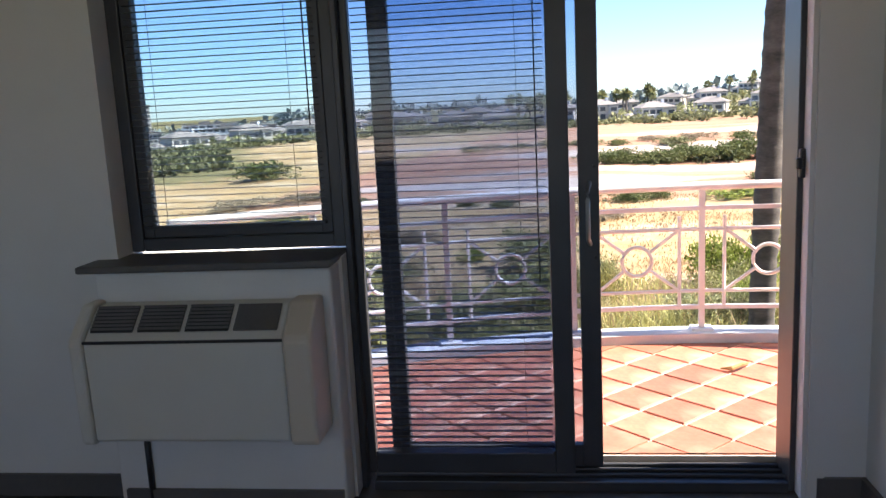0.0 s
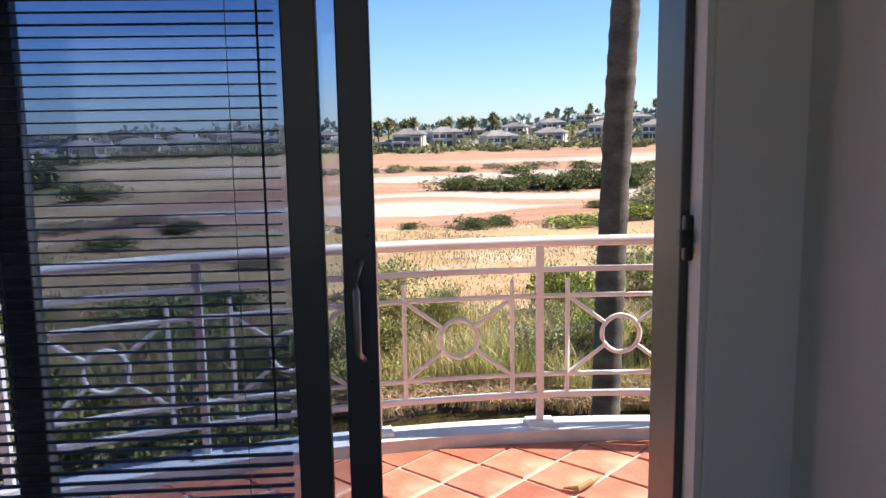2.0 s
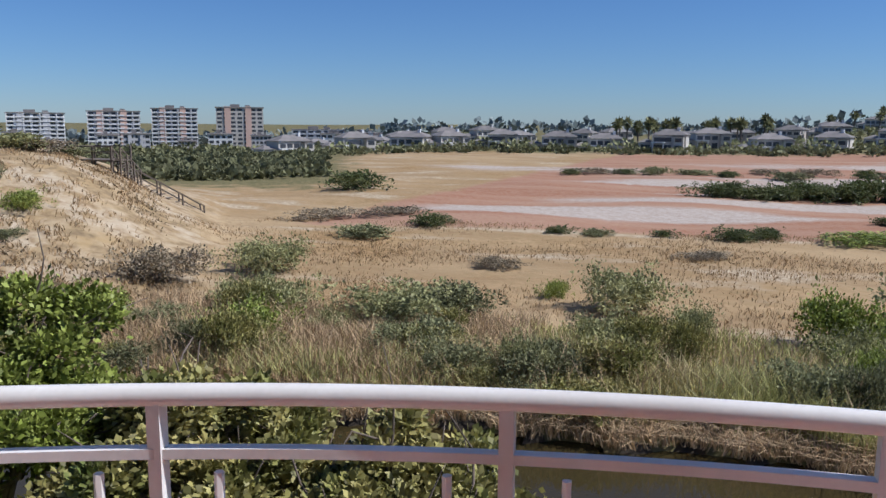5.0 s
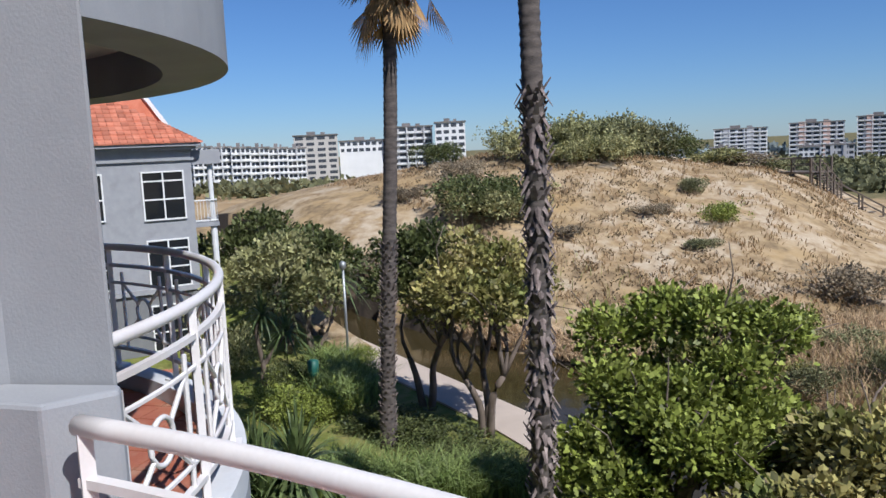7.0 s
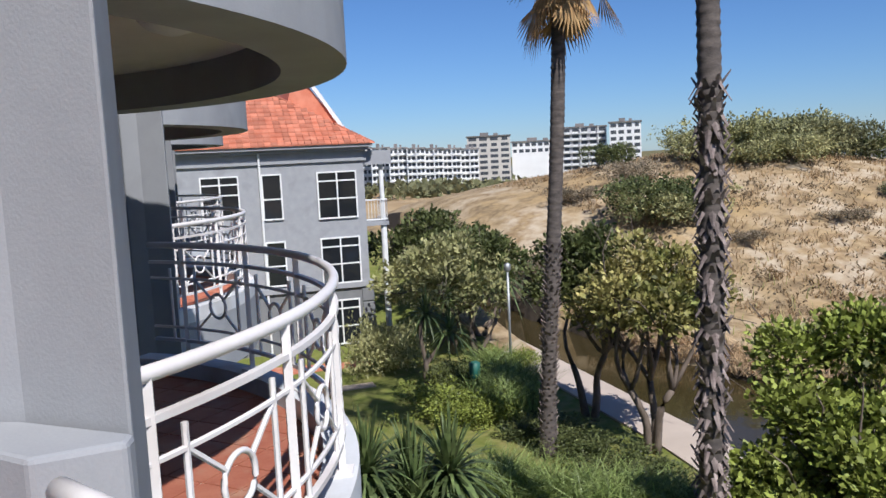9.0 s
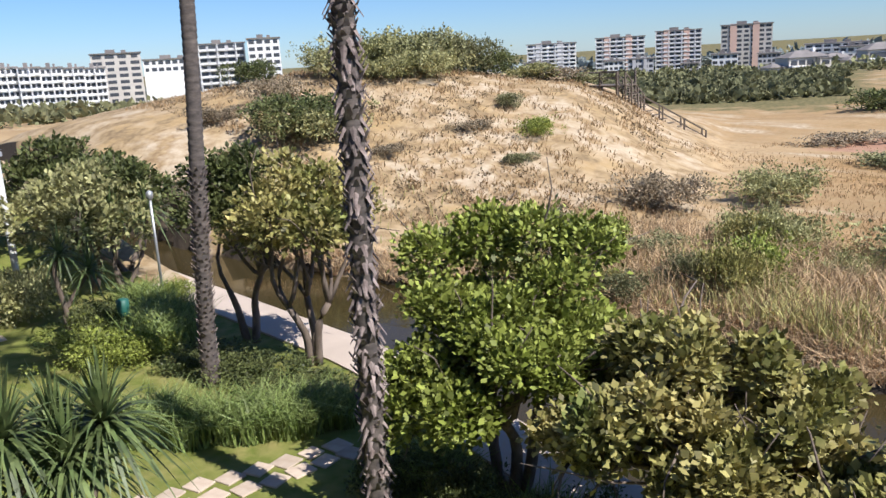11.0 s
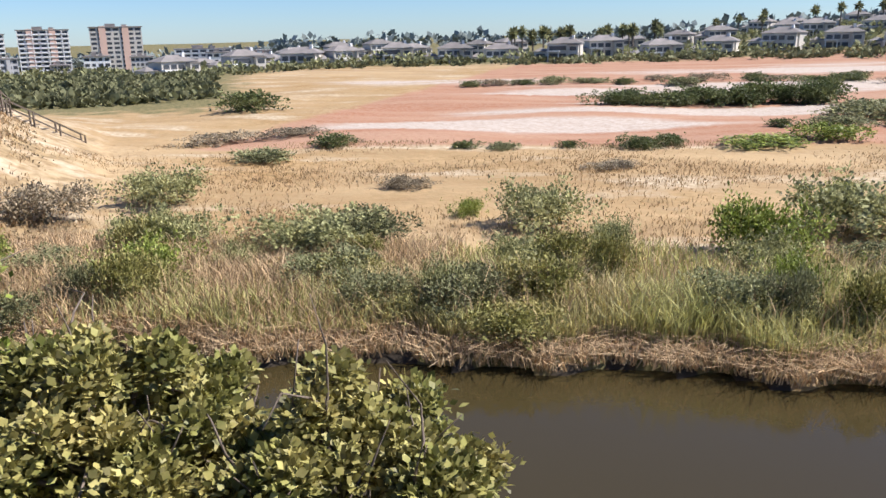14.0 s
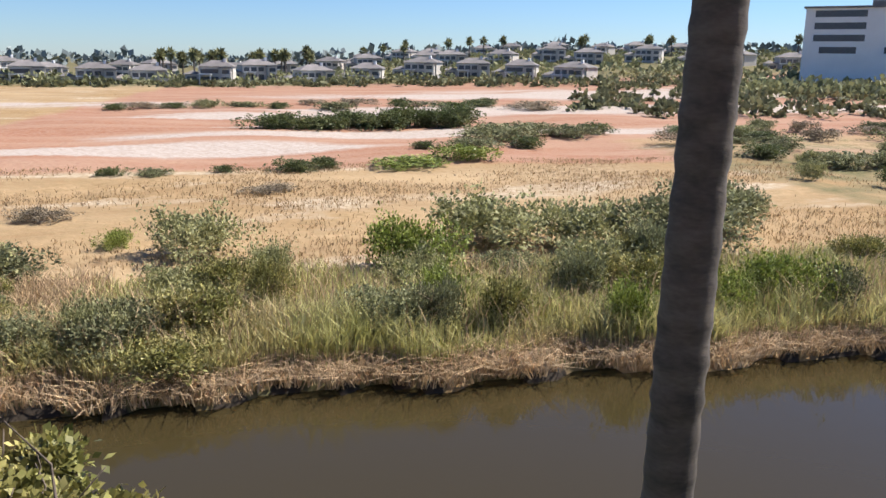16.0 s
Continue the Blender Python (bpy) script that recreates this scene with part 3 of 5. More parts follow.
def air_conditioner():
    root = tagged(base_at("air_conditioner", -2.07, -0.3, 0.35), "aged white console air conditioner on the wall below the window", "air conditioner")
    w = 0.86
    prof = [(0.016, 0.0), (-0.15, 0.0), (-0.17, 0.012), (-0.178, 0.36), (-0.165, 0.378), (-0.06, 0.47), (0.016, 0.47)]

    def shell(x0, x1, prof, name, m, bevel=0.008):
        k = len(prof)
        v = [(x0, y, z) for y, z in prof] + [(x1, y, z) for y, z in prof]
        s = Solid()
        s.add(v, [tuple(range(k)), tuple(range(k, 2 * k))[::-1]] + [(i, k + i, k + (i + 1) % k, (i + 1) % k) for i in range(k)])
        s.put(name, m, root, bevel=bevel)

    shell(-w / 2 + 0.05, w / 2 - 0.10, prof, "body", AC_BODY)
    big = [(y - 0.012 if y < 0 else y, z + (0.012 if z > 0.2 else -0.008)) for y, z in prof]
    shell(w / 2 - 0.098, w / 2, big, "side_cover", AC_SIDE, 0.02)
    shell(-w / 2, -w / 2 + 0.048, big, "side_cover", AC_BODY, 0.02)
    x0 = -w / 2 + 0.065
    for i in range(4):
        gx = x0 + i * 0.172
        s = Solid()
        a, b = (-0.148, 0.398), (-0.068, 0.468)
        s.add([(gx, a[0], a[1]), (gx + 0.155, a[0], a[1]), (gx + 0.155, b[0], b[1]), (gx, b[0], b[1]),
               (gx, a[0], a[1] + 0.004), (gx + 0.155, a[0], a[1] + 0.004), (gx + 0.155, b[0], b[1] + 0.004), (gx, b[0], b[1] + 0.004)],
              [(3, 2, 1, 0), (4, 5, 6, 7), (0, 1, 5, 4), (1, 2, 6, 5), (2, 3, 7, 6), (3, 0, 4, 7)])
        s.put("grille", BLACK if i < 3 else SKIRT, root)
        if i < 3:
            f = Solid()
            for j in range(7):
                u = (j + 0.5) / 7
                y, z = a[0] + (b[0] - a[0]) * u, a[1] + (b[1] - a[1]) * u + 0.006
                f.box(gx, gx + 0.155, y - 0.002, y + 0.002, z - 0.003, z + 0.006)
            f.put("louvre", SKIRT, root)
    s = Solid().box(-w / 2 + 0.05, w / 2 - 0.1, -0.182, -0.176, 0.366, 0.376)
    s.put("seam", BLACK, root)
    return root


air_conditioner()
s = Solid()
s.tube([(-2.36, -0.29, 0.33), (-2.36, -0.29, 0.05)], 0.012, 8)
tagged(s.put("power_cable", BLACK, smooth=True), "black cable hanging from the air conditioner to the floor", "cable")

# ---- balconies ----


def arc(c, r, a0, a1, n):
    return [(c[0] + r * math.sin(a0 + (a1 - a0) * i / n), c[1] + r * math.cos(a0 + (a1 - a0) * i / n)) for i in range(n + 1)]


def railing(c, r, a0, a1, first, step, label):
    """White steel balcony railing on an arc: tube handrail, flats, posts with feet, rings and braces. Angles from +Y towards +X."""
    root = tagged(base_at("balcony_railing", c[0], c[1], 0), label, "railing", "railings of the balconies")
    P = lambda a, z, rr=r: (rr * math.sin(a), rr * math.cos(a), z)
    many = 48
    run = [a0 + (a1 - a0) * i / many for i in range(many + 1)]
    Solid().tube([P(a, 0.945) for a in run], 0.024, 12).put("handrail", WHITE_RAIL, root, True)
    for z, t in ((0.82, 0.016), (0.245, 0.016)):
        Solid().tube([P(a, z) for a in run], t * 1.3, 4, flat=0.75).put("rail", WHITE_RAIL, root)
    for z in (0.70, 0.34):
        Solid().tube([P(a, z) for a in run], 0.011, 6).put("rail", WHITE_RAIL, root)
    a = first
    while a > a0:
        a -= step
    a += step
    posts = []
    while a < a1:
        posts.append(a)
        a += step
    thin = 0.125 / r
    for a in posts:
        s = Solid()
        s.tube([P(a, 0.11), P(a, 0.935)], 0.022, 4)
        x, y, _ = P(a, 0)
        s.box(x - 0.06, x + 0.06, y - 0.05, y + 0.05, 0.105, 0.125, -a, (x, y))
        s.put("post", WHITE_RAIL, root)
    for a in [posts[0] - step] + posts:
        m_ = a + step / 2
        for b in (a + thin, a + step - thin):
            if a0 < b < a1:
                Solid().tube([P(b, 0.245), P(b, 0.775)], 0.011, 6).put("baluster", WHITE_RAIL, root)
        if not (a0 < m_ - 0.02 and m_ + 0.02 < a1):
            continue
        ring = [P(m_ + 0.085 * math.cos(w) / r, 0.52 + 0.085 * math.sin(w)) for w in np.linspace(0, 2 * math.pi, 24, endpoint=False)]
        Solid().tube(ring, 0.011, 6, closed=True).put("ring", WHITE_RAIL, root, True)
        for sx in (-1, 1):
            for sz in (-1, 1):
                b = m_ + sx * (step / 2 - thin)
                if a0 < b < a1:
                    q = (m_ + sx * 0.07 / r, 0.52 + sz * 0.05)
                    Solid().tube([P(b, 0.70 if sz > 0 else 0.34), P(*q)], 0.01, 6).put("brace", WHITE_RAIL, root)
    return root


def balcony_slab(c, r, a0, a1, y_back, label, name="balcony_slab"):
    """Slab with a painted kerb and a deep curved fascia."""
    root = tagged(base_at(name), label, "balcony", kind="structure")
    inner, outer = arc(c, r - 0.10, a0, a1, 36), arc(c, r + 0.07, a0, a1, 36)
    s = Solid()
    s.prism(outer[::-1] + [(outer[0][0], y_back), (outer[-1][0], y_back)], -0.62, -0.03)
    s.put("slab", PLASTER, root)
    k = Solid()
    for i in range(36):
        k.prism([inner[i], inner[i + 1], outer[i + 1], outer[i]], -0.03, 0.11)
    k.put("kerb", KERB, root)
    return root


def upper_slab(c, r, a0, a1, y_back, z, label):
    root = tagged(base_at("balcony_above"), label, "balcony", kind="structure")
    outer, inner = arc(c, r + 0.12, a0, a1, 36), arc(c, r - 0.18, a0, a1, 36)
    Solid().prism(outer[::-1] + [(outer[0][0], y_back), (outer[-1][0], y_back)], z + 0.25, z + 1.0).put("slab", PLASTER, root)
    b = Solid()
    for i in range(36):
        b.prism([inner[i], inner[i + 1], outer[i + 1], outer[i]], z, z + 0.25)
    b.put("fascia", PLASTER, root)
    Solid().prism(inner[::-1] + [(inner[0][0], y_back), (inner[-1][0], y_back)], z + 0.246, z + 0.249).put("soffit", SOFFIT, root)
    s = Solid()
    lx, ly = c[0] + 0.3, y_back + 1.0
    s.tube([(lx, ly, z + 0.246), (lx, ly, z + 0.23), (lx, ly, z + 0.19), (lx, ly, z + 0.165)], [0.15, 0.15, 0.11, 0.03], 20)
    s.put("lamp", WHITE, root, True)
    return root


OUR_C, OUR_R = (0.05, -3.3), 5.0
OUR_A0, OUR_A1 = math.asin(-2.79 / 5.0), math.asin(2.6 / 5.0)
NB_R = 2.82
railing(OUR_C, OUR_R, OUR_A0, OUR_A1, -0.003, 0.1464, "white painted steel balcony railing with ring panels, on a kerb")
balcony_slab(OUR_C, OUR_R, OUR_A0, OUR_A1, 0.1, "curved balcony slab with a grey painted kerb")
NEXT = [(-5.5, -1.05), (-11.6, -1.05), (-17.7, -1.05)]
for c in NEXT:
    railing(c, NB_R, -0.85, 0.85, 0.02, 0.253, "white painted steel railing of a neighbouring balcony")
    balcony_slab(c, NB_R, -0.9, 0.9, 0.1, "curved neighbouring balcony slab with grey kerb")
    upper_slab(c, NB_R, -1.14, 0.86, 0.1, 1.92, "curved grey balcony over the neighbour, with a round lamp")
    for z in (-3.0,):
        low = tagged(base_at("balcony_below"), "curved grey balcony one storey down", "balcony", kind="structure")
        Solid().prism(arc(c, NB_R + 0.05, -0.9, 0.9, 24)[::-1] + [(c[0] - 2.2, 0.1), (c[0] + 2.2, 0.1)], z - 0.6, z + 0.1).put("slab", PLASTER, low)

# facade of the block, with the neighbours' glass doors
fac = tagged(base_at("wall_facade"), "grey plastered facade of the apartment block", "wall", kind="structure")
s = Solid()
s.box(-32.0, rx0 - 0.2, -0.2, 0.095, GZ, 9.0).box(rx1 + 0.2, 9.0, -0.2, 0.095, GZ, 9.0).box(rx0 - 0.2, rx1 + 0.2, -0.2, 0.095, GZ, -0.16).box(rx0 - 0.2, rx1 + 0.2, -0.2, 0.095, 2.7, 9.0)
s.put("wall", PLASTER, fac)
for x in (-7.0, -13.1, -19.2, -25.0):
    g = framed("window", x, x + 2.8, 0.05, 2.1, 0.11, 0.07, 0.06, WHITE, GLASS_DARK, fac)
for x in (-3.32, -9.4, -15.5, -21.6):    # splayed piers, each with an added strip behind it, shade painted dark
    pier = Solid().prism([(x + 0.39, 0.96), (x, 0.96), (x - 0.15, 0.80), (x - 0.15, 0.58), (x + 0.12, 0.58), (x + 0.19, 0.735)], GZ, 9.0)
    tagged(pier.put("wall_pier", PLASTER, bevel=0.012), "grey plastered splayed pier between two balconies", "wall", kind="structure")
    wall_piece("wall_shade_strip", [(x - 0.12, x + 0.06, 0.096, 0.578, GZ, 9.0)], PLASTER_PLINTH_SHADE, "added wall strip behind a balcony pier, its shade painted dark")
s = Solid().prism([(-2.86, 0.955), (-2.84, 0.785), (-3.08, 0.56), (-3.06, 0.30), (-3.24, 0.30), (-3.18, 0.578), (-3.11, 0.735), (-2.915, 0.965)], -0.6, 0.975)
tagged(s.put("wall_block", PLASTER, bevel=0.012), "low grey plastered parapet ending the balcony rail", "wall", kind="structure")

# ---- wing across the lawn ----
WX = -35.0


def wing():
    root = tagged(base_at("house_wing"), "three-storey grey apartment wing with white windows and red tiled roof", "building")
    s = Solid()
    s.box(WX - 14, WX, -9, 8.35, -3.55, 2.1)
    s.put("wall", PLASTER, root)
    s = Solid()
    s.box(WX - 14.05, WX - 0.004, -9, 8.45, GZ - 0.3, -3.75)
    s.put("plinth_wall", PLASTER_PLINTH_SHADE, root)
    q = Solid()
    for i in range(4):
        z = GZ + 0.15 + i * 0.62
        q.box(WX - 0.03, WX + 0.05, 7.98, 8.5, z, z + 0.56)
    q.put("quoin", PLASTER_PLINTH_SHADE, root, bevel=0.02)
    b = Solid()
    b.box(WX - 14.1, WX + 0.12, -9, 8.52, -3.76, -3.55).box(WX - 14.1, WX + 0.10, -9, 8.45, 1.55, 1.66).box(WX - 14.1, WX + 0.22, -9, 8.55, 1.98, 2.12).box(WX - 14.1, WX + 0.4, -9, 8.7, 2.12, 2.24)
    b.put("band", PLASTER, root)
    Solid().tube([(WX + 0.06, 4.05, GZ), (WX + 0.06, 4.05, 2.0)], 0.05, 8).put("downpipe", WHITE, root)

    def window(y0, y1, z0, z1, cols=2, rows=2, low=0.55):
        w = Solid()
        t = 0.06
        w.box(WX - 0.02, WX + 0.07, y0 - t, y0, z0 - t, z1 + t).box(WX - 0.02, WX + 0.07, y1, y1 + t, z0 - t, z1 + t)
        w.box(WX - 0.02, WX + 0.07, y0, y1, z1, z1 + t).box(WX - 0.02, WX + 0.09, y0, y1, z0 - t, z0)
        for i in range(1, cols):
            y = y0 + (y1 - y0) * i / cols
            w.box(WX - 0.02, WX + 0.06, y - t / 2, y + t / 2, z0, z1)
        for u in ((low, 0.82) if rows == 3 else (low,)):
            z = z0 + (z1 - z0) * u
            w.box(WX - 0.02, WX + 0.058, y0, y1, z - t / 2, z + t / 2)
        ob = w.put("window_frame", WHITE, root)
        Solid().box(WX + 0.0, WX + 0.03, y0, y1, z0, z1).put("window_pane", GLASS_DARK, root)
        return ob

    for z0, z1 in ((-0.75, 1.1), (-3.5, -1.65)):
        window(6.4, 7.95, z0, z1, 2, 3, 0.42)
        window(3.95 + 0.2, 4.85, z0 + 0.1, z1, 1, 2, 0.45)
        window(1.75, 3.15, z0 + 0.3, z1, 2, 3)
    window(6.35, 7.8, -6.1, -4.3, 2, 3, 0.4)
    window(1.5, 3.0, -6.1, -4.3, 2, 2)
    # hipped roof in courses of clay tiles
    ridge, eave = 5.2, 2.24
    x0, x1, y0, y1 = WX - 14.3, WX + 0.45, -9.2, 8.8
    hip = 4.6
    rows = 16
    tiles, fill = Solid(), Solid()
    fill.add([(x0, y0, eave), (x1, y0, eave), (x1, y1, eave), (x0, y1, eave), (x0 + hip, y1 - hip, ridge), (x1 - hip, y1 - hip, ridge), (x1 - hip, y0, ridge), (x0 + hip, y0, ridge)],
             [(0, 1, 2, 3), (1, 2, 5, 6), (2, 3, 4, 5), (3, 0, 7, 4), (4, 7, 6, 5)])
    fill.put("roof", ROOF, root)
    for i in range(rows):
        u0, u1 = i / rows, (i + 1) / rows
        for side in (0, 1):
            lo, hi = (y0, y1 - hip * u0) if side == 0 else (x0 + hip * u0, x1 - hip * u0)
            n = int((hi - lo) / 0.27)
            for j in range(n):
                a, b = lo + j * 0.27, lo + j * 0.27 + 0.25
                za, zb = eave + (ridge - eave) * u0, eave + (ridge - eave) * u1
                if side == 0:
                    p = [(x1 - hip * u0 + 0.03, a, za + 0.07), (x1 - hip * u0 + 0.03, b, za + 0.07), (x1 - hip * u1, b, zb + 0.03), (x1 - hip * u1, a, zb + 0.03)]
                else:
                    p = [(b, y1 - hip * u0 + 0.03, za + 0.07), (a, y1 - hip * u0 + 0.03, za + 0.07), (a, y1 - hip * u1, zb + 0.03), (b, y1 - hip * u1, zb + 0.03)]
                tiles.add(p + [(x, y, z - 0.06) for x, y, z in p], [(0, 1, 2, 3), (0, 4, 5, 1), (1, 5, 6, 2), (3, 7, 4, 0), (2, 6, 7, 3)])
    tagged(tiles.put("roof_tile", ROOF, root), kind="stuff")
    # gable with white barge board behind
    g = Solid()
    g.add([(WX - 3, 5.4, 3.2), (WX - 3, 8.0, 3.2), (WX - 3, 6.2, 5.6), (WX - 9, 5.4, 3.2), (WX - 9, 8.0, 3.2), (WX - 9, 6.2, 5.6)], [(0, 1, 2), (3, 5, 4), (0, 3, 4, 1), (1, 4, 5, 2), (0, 2, 5, 3)])
    g.put("dormer", ROOF, root)
    Solid().tube([(WX - 2.95, 8.1, 3.1), (WX - 2.95, 6.9, 4.9), (WX - 2.95, 6.6, 5.1)], 0.12, 4).put("barge_board", WHITE, root)
    # little corner balcony
    f = Solid()
    f.box(WX - 2.2, WX - 0.3, 8.35, 9.4, -1.25, -1.08).box(WX - 2.4, WX - 0.2, 8.4, 9.6, 1.35, 1.95)
    f.put("balcony_floor", PLASTER, root)
    r_ = Solid()
    for z in (-0.15, -1.0):
        r_.tube([(WX - 0.35, 8.4, z), (WX - 0.35, 9.35, z), (WX - 2.2, 9.35, z)], 0.03, 6)
    for k in range(8):
        r_.tube([(WX - 0.35, 8.4 + k * 0.135, -1.05), (WX - 0.35, 8.4 + k * 0.135, -0.15)], 0.012, 4)
        r_.tube([(WX - 0.35 - k * 0.23, 9.35, -1.05), (WX - 0.35 - k * 0.23, 9.35, -0.15)], 0.012, 4)
    r_.put("balcony_rail", WHITE, root)
    c_ = Solid()
    c_.tube([(WX - 0.5, 9.2, GZ), (WX - 0.5, 9.2, -1.2)], 0.13, 12).tube([(WX - 0.5, 9.2, -1.1), (WX - 0.5, 9.2, 1.4)], 0.1, 12)
    c_.put("column", WHITE, root)


wing()
s = Solid()
s.box(WX + 0.1, WX + 3.2, -2, 7.6, GZ - 0.02, GZ + 0.03)
tagged(s.put("paving_by_wing", TILE), "reddish paving strip along the wing", "paving", kind="structure")
s = Solid()
s.box(-29.3, -28.7, -2, 7.0, GZ - 0.02, GZ + 0.03)
tagged(s.put("lawn_path", STONE), "narrow sandstone path across the lawn", "path", kind="structure")

# ---- plants ----


def unit(v):
    return v / np.maximum(np.linalg.norm(v, axis=-1, keepdims=True), 1e-9)


def leaves(points, out, size, g, droop=0.0, narrow=0.55):
    """Four-cornered leaves at points, turned roughly along out."""
    k = len(points)
    d = unit(out + g.normal(0, 0.75, (k, 3)) + np.array([0, 0, 0.35 - droop]))
    s = unit(np.cross(d, g.normal(0, 0.55, (k, 3)) + np.array([0, 0, 1.0])))
    n = np.cross(s, d)
    L = size * g.uniform(0.6, 1.3, (k, 1))
    w = L * narrow
    p = points
    return np.stack([p, p + d * L * 0.5 + s * w * 0.5 + n * L * 0.06, p + d * L, p + d * L * 0.5 - s * w * 0.5 + n * L * 0.06], 1)


def crown(lobes, count, size, g, shell=0.35, narrow=0.55, tuft=6, spread=0.1):
    """Leaf tufts on the skins of overlapping uneven lobes: rows of (x, y, z, radius, flatness)."""
    lobes = np.array(lobes, float)
    wgt = lobes[:, 3] ** 2
    pick = g.choice(len(lobes), count // tuft, p=wgt / wgt.sum())
    d = unit(g.normal(0, 1, (len(pick), 3)) + np.array([0, 0, 0.25]))
    bump = 1 + 0.18 * np.sin(d[:, 0] * 5 + pick) * np.sin(d[:, 1] * 6 + pick * 2) + 0.12 * np.sin(d[:, 2] * 9 + pick)
    rr = lobes[pick, 3] * (1 - shell * g.random(len(pick)) ** 2.0) * bump
    c = lobes[pick, :3] + d * rr[:, None] * np.stack([np.ones(len(pick)), np.ones(len(pick)), lobes[pick, 4]], 1)
    c = np.repeat(c, tuft, 0) + g.normal(0, spread, (len(pick) * tuft, 3))
    return leaves(c, np.repeat(d, tuft, 0), size, g, narrow=narrow)


def limb(s, a, b, r0, r1, g, bend=0.12, n=6):
    a, b = Vector(a), Vector(b)
    L = (b - a).length
    k1, k2 = Vector(g.normal(0, bend, 3) * L), Vector(g.normal(0, bend * 0.5, 3) * L)
    pts, rad = [], []
    for i in range(n + 1):
        u = i / n
        pts.append(a + (b - a) * u + k1 * math.sin(math.pi * u) + k2 * math.sin(2 * math.pi * u))
        rad.append(r0 + (r1 - r0) * u)
    s.tube(pts, rad, 7)
    return pts


def tree(x, y, height, lobes, count, size, m, seed, label, trunks=2, narrow=0.6, spread=0.1, lean=0.6):
    g = np.random.default_rng(seed)
    z = float(ground_z(x, y))
    root = tagged(base_at("tree", x, y, z), label, "tree", "trees along the canal path")
    s = Solid()
    tips = [Vector(l[:3]) for l in lobes]
    fork = []
    for k in range(trunks):
        w = 2 * math.pi * k / trunks + seed
        f = (lean * math.cos(w), lean * math.sin(w), height * g.uniform(0.30, 0.42))
        pts = limb(s, (0.12 * math.cos(w), 0.12 * math.sin(w), -0.1), f, 0.13, 0.085, g, 0.06)
        fork.append(Vector(f))
    for t in tips:
        f = min(fork, key=lambda q: (q - t).length)
        pts = limb(s, f, t, 0.07, 0.025, g, 0.08)
        for _ in range(3):
            limb(s, pts[int(g.integers(3, 6))], t + Vector(g.normal(0, 0.6, 3)), 0.03, 0.008, g, 0.1, 4)
    s.put("trunk", BARK, root, True)
    ob = new("crown", quads("crown", crown(lobes, count, size, g, narrow=narrow, spread=spread), m))
    ob.parent = root
    return root


def spread_lobes(w, h, z, n, seed, flat=0.72, r=(0.5, 0.9)):
    g = np.random.default_rng(seed)
    out = []
    for i in range(n):
        a, q = 2.4 * i + seed, math.sqrt((i + 0.3) / n)
        rad = g.uniform(*r)
        out.append((w * q * math.cos(a), w * q * math.sin(a), z + h * (1 - q * q) * 0.7 + g.uniform(-0.55, 0.45) * h, rad, flat))
    return out


tree(-10.8, 11.0, 5.2, spread_lobes(1.9, 1.45, 2.45, 34, 3, r=(0.30, 0.6)) + [(-1.3, 0.8, 4.5, 0.62, 0.75), (-0.5, 1.1, 4.6, 0.55, 0.75), (-1.9, -0.1, 4.2, 0.6, 0.75), (0.5, 1.6, 4.4, 0.55, 0.75)], 40000, 0.135, LEAF, 3, "bright green broad-leaved tree with forked trunks by the path", 3, 0.68, 0.1)
tree(-7.2, 11.0, 4.5, spread_lobes(2.05, 1.2, 2.3, 34, 5, r=(0.26, 0.52)), 30000, 0.14, LEAF_Y, 5, "olive and yellow leaved tree beside the canal path", 2, 0.72, 0.09)
tree(-3.75, 10.75, 4.2, spread_lobes(2.0, 1.2, 2.15, 28, 8, r=(0.22, 0.48)), 23000, 0.14, LEAF_Y, 8, "yellowing broad-leaved tree leaning over the canal path", 2, 0.72, 0.09)
tree(-19.3, 12.2, 5.5, spread_lobes(1.5, 1.4, 3.9, 13, 11, r=(0.45, 0.85)), 11000, 0.17, LEAF_Y, 11, "olive leaved tree with bare forked trunks by the path", 3)
tree(-22.3, 12.0, 5.2, spread_lobes(1.2, 1.2, 3.9, 11, 13, r=(0.45, 0.8)), 8000, 0.17, LEAF_D, 13, "dark green tree with a knotted trunk by the path", 2)
tree(-33.5, 12.8, 4.6, spread_lobes(1.7, 1.0, 3.2, 8, 17, r=(0.7, 1.0)), 6000, 0.22, LEAF_D, 17, "dark green tree beside the far path", 2)
tree(-32.0, 10.9, 4.8, spread_lobes(2.0, 1.3, 2.6, 10, 19, r=(0.9, 1.3)), 8000, 0.22, LEAF_OLIVE, 19, "olive green spreading tree near the wing", 2)
tree(-37.5, 12.0, 4.8, spread_lobes(2.2, 1.3, 2.8, 10, 23, r=(0.9, 1.3)), 6000, 0.25, LEAF_D, 23, "dark green tree behind the wing's corner", 2)


def shrub_mesh(seed, count, size, m, flat=0.7):
    g = np.random.default_rng(seed)
    lob = [(g.normal(0, 0.45), g.normal(0, 0.45), 0.35 + g.uniform(0, 0.25), g.uniform(0.3, 0.55), flat) for _ in range(14)]
    lob += [(g.normal(0, 0.6), g.normal(0, 0.6), 0.25 + g.uniform(0, 0.65), g.uniform(0.10, 0.22), 0.9) for _ in range(12)]
    return quads("foliage", crown(lob, count, size, g, shell=0.4, narrow=0.65, spread=0.06), m)


SHRUBS = [shrub_mesh(40 + i, 5200, 0.08, m) for i, m in enumerate((LEAF_OLIVE, LEAF_D, LEAF_FAR, LEAF, TWIG, LEAF_Y))]


